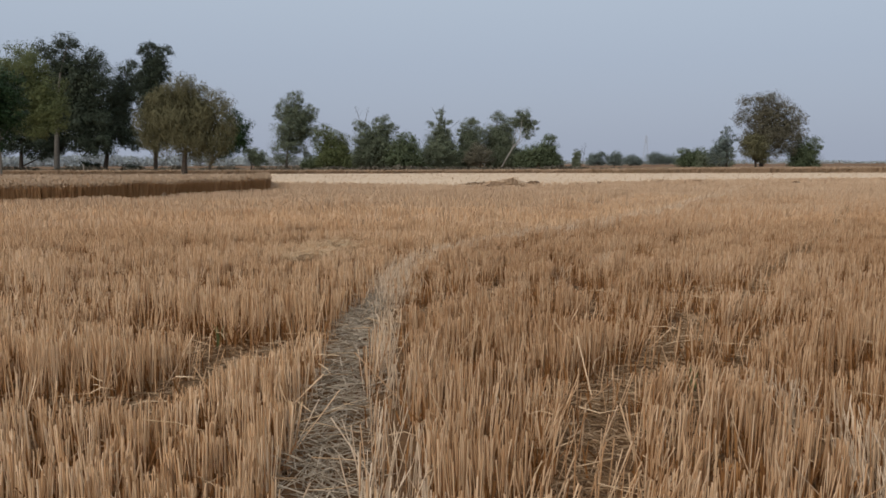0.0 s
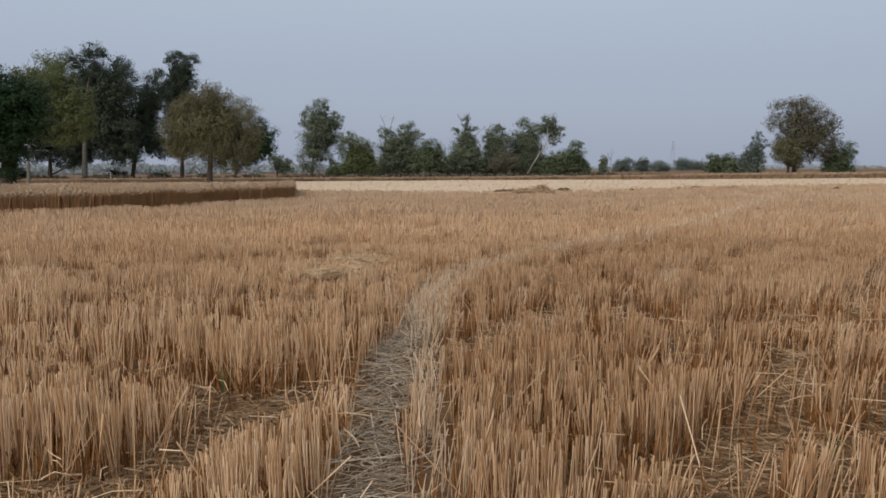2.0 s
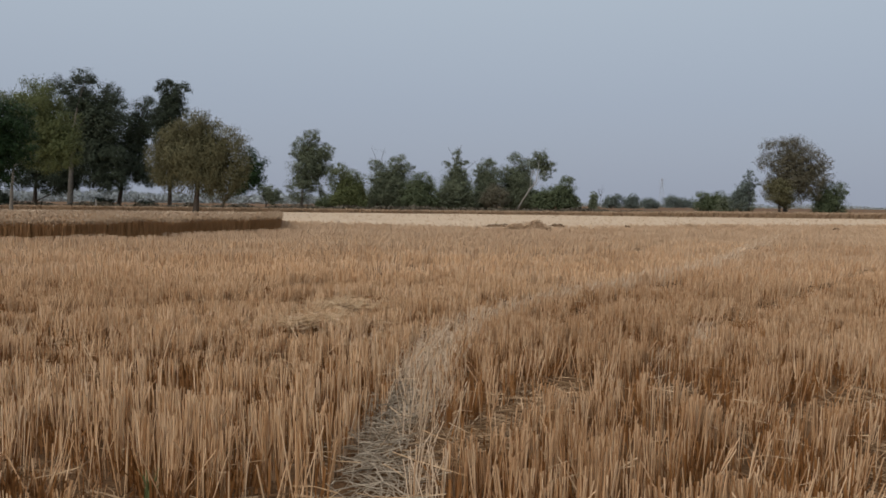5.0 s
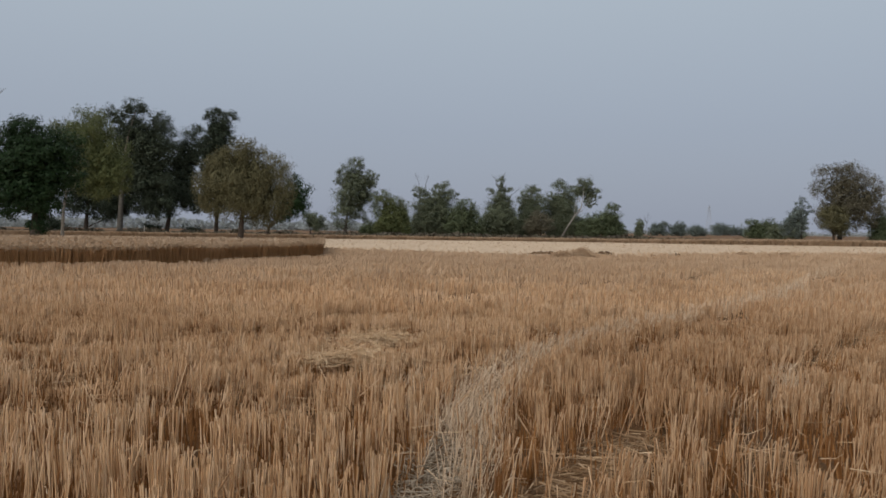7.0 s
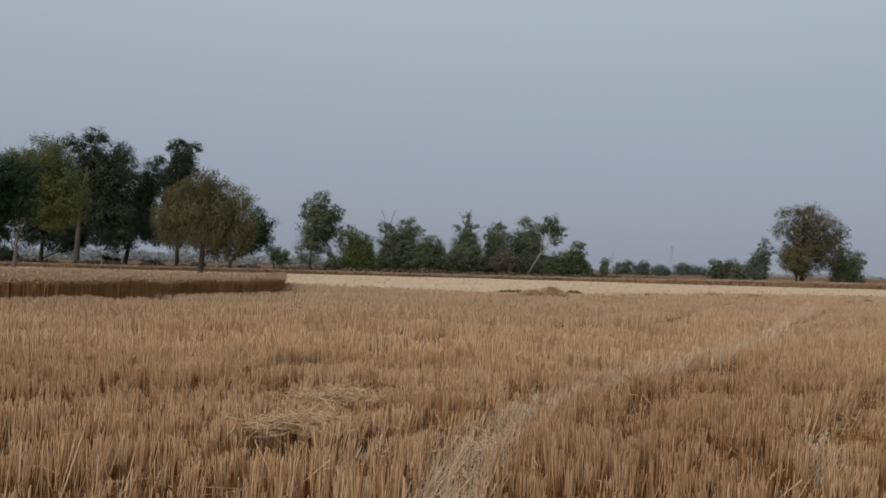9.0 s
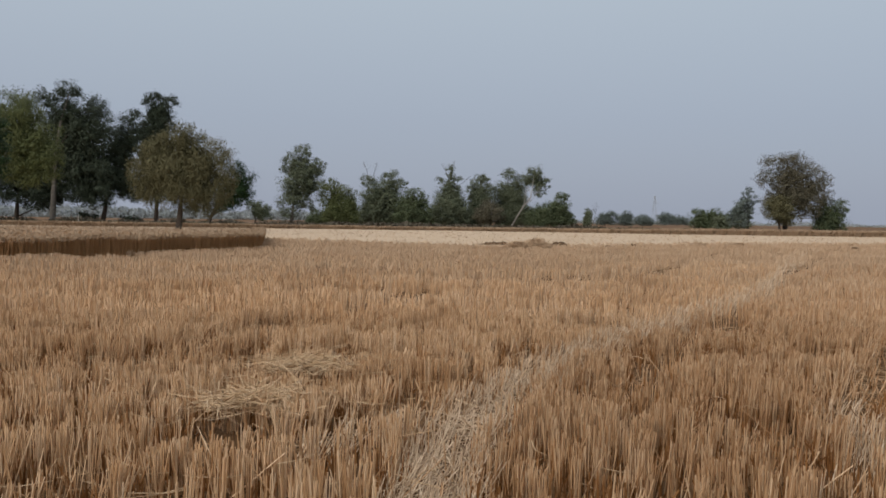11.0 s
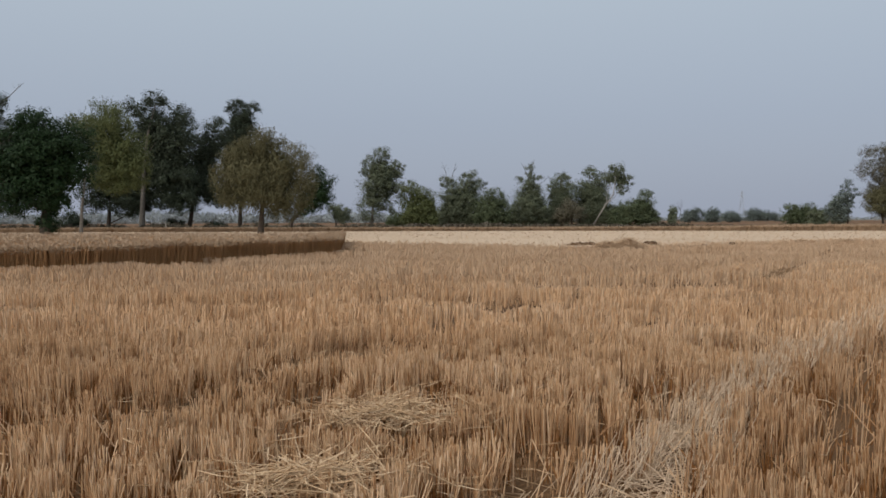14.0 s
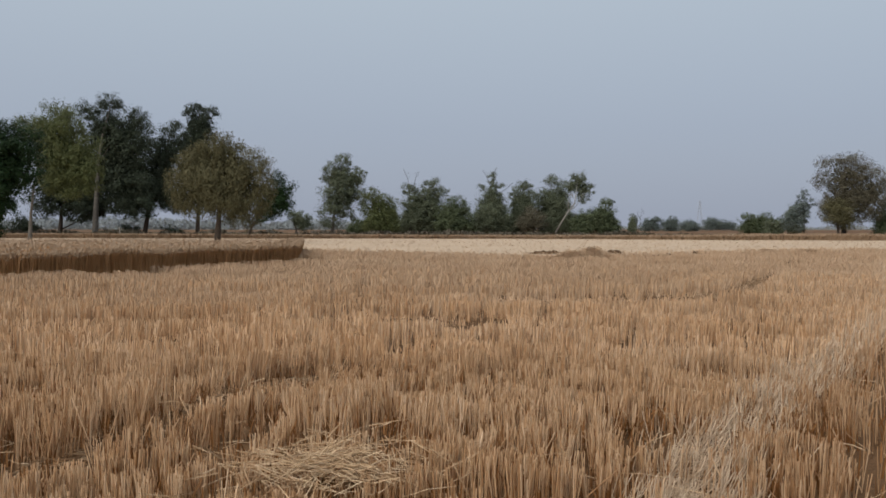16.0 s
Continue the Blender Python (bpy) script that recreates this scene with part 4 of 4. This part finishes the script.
tree("acacia_tree", (57.5, 250.0), [(-0.0, 4.2, 1.5, 1.5), (-0.8, 1.9, 1.2, 1.2)], HAZED_GUM, BARK, "small open-crowned thorn tree", width=0.16, cover=3.6, leaf=0.42, seed=21, skirt=True, bare=[[(1.4, 0, 0.0), (2.2, 0, 4.5), (2.4, 0, 7.6)], [(2.1, 0, 4.0), (1.4, 0, 5.4), (1.0, 0, 6.4)]])
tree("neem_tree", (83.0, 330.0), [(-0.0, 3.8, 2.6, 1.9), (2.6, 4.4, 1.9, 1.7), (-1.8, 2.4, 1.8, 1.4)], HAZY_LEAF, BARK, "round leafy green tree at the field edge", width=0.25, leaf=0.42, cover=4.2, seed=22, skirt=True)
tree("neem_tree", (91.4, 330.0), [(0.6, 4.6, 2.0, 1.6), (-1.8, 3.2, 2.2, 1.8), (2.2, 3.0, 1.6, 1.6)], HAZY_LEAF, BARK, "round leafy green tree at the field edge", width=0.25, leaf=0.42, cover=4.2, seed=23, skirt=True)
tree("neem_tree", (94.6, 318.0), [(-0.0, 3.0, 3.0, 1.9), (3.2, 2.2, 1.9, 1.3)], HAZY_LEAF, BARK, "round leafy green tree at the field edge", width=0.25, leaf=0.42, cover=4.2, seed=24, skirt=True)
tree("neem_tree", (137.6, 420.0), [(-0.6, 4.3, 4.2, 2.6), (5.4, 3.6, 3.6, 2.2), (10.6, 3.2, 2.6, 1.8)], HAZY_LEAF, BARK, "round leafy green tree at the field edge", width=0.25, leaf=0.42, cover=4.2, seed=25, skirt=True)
tree("neem_tree", (76.6, 210.0), [(-0.3, 3.6, 2.0, 1.6), (2.2, 3.4, 1.6, 1.4), (4.6, 3.7, 1.9, 1.5), (6.9, 2.8, 1.5, 1.4), (0.9, 2.2, 2.5, 1.1)], NEEM, BARK, "round leafy green tree at the field edge", width=0.25, leaf=0.42, cover=4.2, seed=26, skirt=True)
tree("acacia_tree", (79.4, 190.0), [(-0.7, 5.1, 1.3, 1.5), (1.0, 3.6, 1.7, 1.4), (-3.3, 2.7, 1.0, 1.0), (-5.6, 2.5, 1.1, 1.0)], HAZED_GUM, BARK, "small open-crowned thorn tree", width=0.16, cover=3.6, leaf=0.42, seed=27, skirt=True)
tree("sheesham_tree", (58.1, 125.0), [(-2.1, 10.8, 1.8, 1.3), (1.7, 10.8, 2.3, 1.4), (-3.1, 8.2, 1.6, 1.6), (0.5, 8.4, 2.6, 2.1), (4.2, 9.2, 1.8, 1.5), (6.2, 8.4, 1.1, 0.8), (4.0, 7.0, 1.8, 1.0), (-1.9, 5.7, 1.5, 1.3), (2.3, 5.7, 1.6, 1.1), (0.6, 6.2, 2.6, 1.8), (4.6, 5.4, 2.1, 1.8), (-2.2, 4.2, 1.6, 1.5), (2.4, 3.6, 2.0, 1.6), (5.6, 6.6, 1.7, 1.5), (0.2, 11.2, 1.9, 1.0), (1.0, 4.6, 2.0, 1.3), (4.0, 3.8, 1.6, 1.2)], BROWN_LEAF, BARK, "spreading tree with a broad brownish crown", width=0.34, leaf=0.28, cover=2.3, seed=28)
tree("neem_tree", (55.9, 122.0), [(0.0, 3.5, 2.1, 2.1), (-1.1, 4.6, 1.3, 1.3), (1.2, 2.3, 1.3, 1.1)], TAN_LEAF, BARK, "dense low growth round the foot of a spreading tree", width=0.2, leaf=0.26, cover=4.2, seed=29)
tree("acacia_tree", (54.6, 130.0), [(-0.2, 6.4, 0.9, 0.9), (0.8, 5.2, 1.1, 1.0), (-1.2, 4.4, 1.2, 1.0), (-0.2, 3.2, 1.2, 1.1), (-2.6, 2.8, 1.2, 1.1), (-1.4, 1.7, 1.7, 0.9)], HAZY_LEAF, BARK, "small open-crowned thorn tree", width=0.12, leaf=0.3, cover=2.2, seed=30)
tree("neem_tree", (65.9, 126.0), [(-0.5, 4.2, 1.5, 1.7), (1.3, 3.8, 1.0, 1.8), (-0.5, 2.3, 1.7, 1.0), (-2.0, 3.0, 1.3, 1.5)], NEEM, BARK, "round leafy green tree at the field edge", width=0.25, seed=31, skirt=True)
BUSH_LABEL = "leafy green bush in the row of trees"
for k, (x, z, rx, rz) in enumerate([(-19.0, 1.6, 2.2, 1.7), (-8.1, 2.0, 2.6, 2.2), (-1.5, 1.5, 1.8, 1.5), (7.2, 2.3, 2.2, 2.4), (15.4, 2.2, 2.4, 2.3), (28.4, 3.2, 3.0, 3.0), (32.0, 2.6, 2.4, 2.4), (38.6, 2.0, 2.2, 1.8)]):
    tree("bush", (x, 194.0 + k % 3), [(0.0, z, rx, rz), (0.7 * rx, 0.75 * z, 0.7 * rx, 0.7 * rz), (-0.75 * rx, 0.7 * z, 0.6 * rx, 0.65 * rz)], (NEEM, HAZED_GUM, HAZED_GUM)[k % 3], BARK, BUSH_LABEL, width=0.12, leaf=0.42, cover=4.6, seed=70 + k)

for k, (x, z, rx, rz) in enumerate([(-62.5, 1.6, 2.0, 1.6), (-47.0, 1.0, 1.5, 1.1), (-40.2, 0.8, 1.4, 0.8)]):
    tree("bush", (x, 128.0 + k % 2), [(0.0, z, rx, rz), (0.8 * rx, 0.75 * z, 0.7 * rx, 0.7 * rz)], GUM, BARK, "dark bush growing under tall eucalyptus trees", width=0.12, seed=90 + k)


def weeds():
    """A dark weedy hedge at the foot of the trees behind the track."""
    n = 24000
    x = -150 + 330 * np.random.rand(n)
    y = 121.5 + 3.0 * np.random.rand(n) + 1.2 * np.sin(x * 0.02)
    top = np.clip(0.8 + 0.3 * wave(x * 0.5, y * 0.3, 4), 0.4, 1.2) * np.interp(x, [-130, -20, 30, 50, 120], [1.05, 1, 0.8, 0.35, 0.35])
    z = top * np.random.rand(n) ** 0.6
    p = np.stack([x, y, z], 1)
    a, b = np.random.randn(n, 3) * 0.13, np.random.randn(n, 3) * 0.11
    v = np.stack([p - a, p + b, p + a, p - b], 1).reshape(-1, 3)
    return v, np.arange(len(v)).reshape(-1, 4)


tagged(new("weeds", mesh_from("weeds", *weeds(), WEED_DARK)), "dark weeds along the foot of the trees", "weeds", kind="stuff")

def weed_tuft(x, y, n, spread, height, mat, label):
    """A tuft of curved blades from one root."""
    turn, out = np.random.rand(n) * 2 * math.pi, spread * (0.3 + 0.7 * np.random.rand(n))
    way = np.stack([np.cos(turn), np.sin(turn), np.zeros(n)], 1)
    tall = height * (0.5 + 0.5 * np.random.rand(n))
    foot = way * 0.02 + np.array([0, 0, -0.02])
    mid = way * (0.45 * out)[:, None] + np.stack([0 * tall, 0 * tall, 0.65 * tall], 1)
    tip = way * out[:, None] + np.stack([0 * tall, 0 * tall, tall], 1)
    ob = new("weed_tuft", mesh_from("weed_tuft", *bent(foot, mid, tip, np.full(n, 0.012 * height + 0.0015), 2), mat))
    ob.location = (x, y, 0)
    tagged(ob, label, "weed", group="weed tufts")


for wx, wy in ((-1.36, 6.3), (1.83, 4.75)):
    weed_tuft(wx, wy, 16, 0.07, 0.2, SPROUT, "small green weed sprouting among the stubble")

# ---- distance ----
def treeline(name, x0, x1, y, low, high, n, seed):
    """Far woods along the horizon."""
    rng = np.random.default_rng(seed)
    x = x0 + (x1 - x0) * rng.random(n)
    top = low + (high - low) * np.clip(0.45 + 0.5 * wave(x * 0.07, x * 0.013, seed) + 0.25 * wave(x * 0.3, x * 0.1, seed + 2), 0, 1)
    z = top * rng.random(n)
    p = np.stack([x, y + rng.normal(size=n) * 8, z], 1)
    a, b = rng.normal(size=(n, 3)), rng.normal(size=(n, 3))
    v = np.stack([p - a * 0.35, p + b * 0.3, p + a * 0.35, p - b * 0.3], 1).reshape(-1, 3)
    v[:, 2] = np.maximum(v[:, 2], 0)
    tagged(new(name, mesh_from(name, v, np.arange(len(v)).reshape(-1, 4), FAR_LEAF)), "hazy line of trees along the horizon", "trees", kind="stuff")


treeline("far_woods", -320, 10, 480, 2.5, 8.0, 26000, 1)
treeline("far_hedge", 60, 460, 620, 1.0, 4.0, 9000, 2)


def pylon(x, y, h):
    """A lattice power pylon: four legs, bracing and cross arms."""
    ob = tagged(new("power_pylon"), "slender steel lattice power pylon on the horizon", "pylon")
    ob.location = (x, y, 0)
    wide = lambda z: 2.6 * (1 - z / h) ** 1.3 + 0.35
    legs = [(-1, -1), (1, -1), (1, 1), (-1, 1)]
    zs = [h * k / 7 for k in range(8)]
    for sx, sy in legs:
        part("leg", mesh_from("leg", *tube([(sx * wide(z), sy * wide(z), z) for z in zs], [0.09] * 8, 4), STEEL), ob)
    for k in range(7):
        for (ax, ay), (bx, by) in zip(legs, legs[1:] + legs[:1]):
            a, b = (ax * wide(zs[k]), ay * wide(zs[k]), zs[k]), (bx * wide(zs[k + 1]), by * wide(zs[k + 1]), zs[k + 1])
            part("brace", mesh_from("brace", *tube([a, b], [0.045, 0.045], 4), STEEL), ob)
    for z, reach in ((0.72 * h, 3.6), (0.82 * h, 3.2), (0.92 * h, 2.6)):
        part("cross_arm", mesh_from("cross_arm", *tube([(-reach, 0, z), (0, 0, z + 0.5), (reach, 0, z)], [0.05, 0.09, 0.05], 4), STEEL), ob)


pylon(221.5, 700, 25)


def stake(x, y):
    """A boundary stake with a weathered cap."""
    ob = tagged(new("boundary_stake"), "pale weathered wooden stake standing in the far wheat", "stake")
    ob.location = (x, y, 0)
    part("shaft", mesh_from("shaft", *tube([(0, 0, -0.2), (0.02, 0, 0.7), (0.0, 0, 1.35)], [0.07, 0.065, 0.06], 8), WHITE_BARK), ob)
    part("cap", mesh_from("cap", *tube([(0.0, 0, 1.33), (0.0, 0, 1.39), (0.0, 0, 1.46)], [0.075, 0.085, 0.02], 8), WHITE_BARK), ob)


stake(-41.2, 111.5)
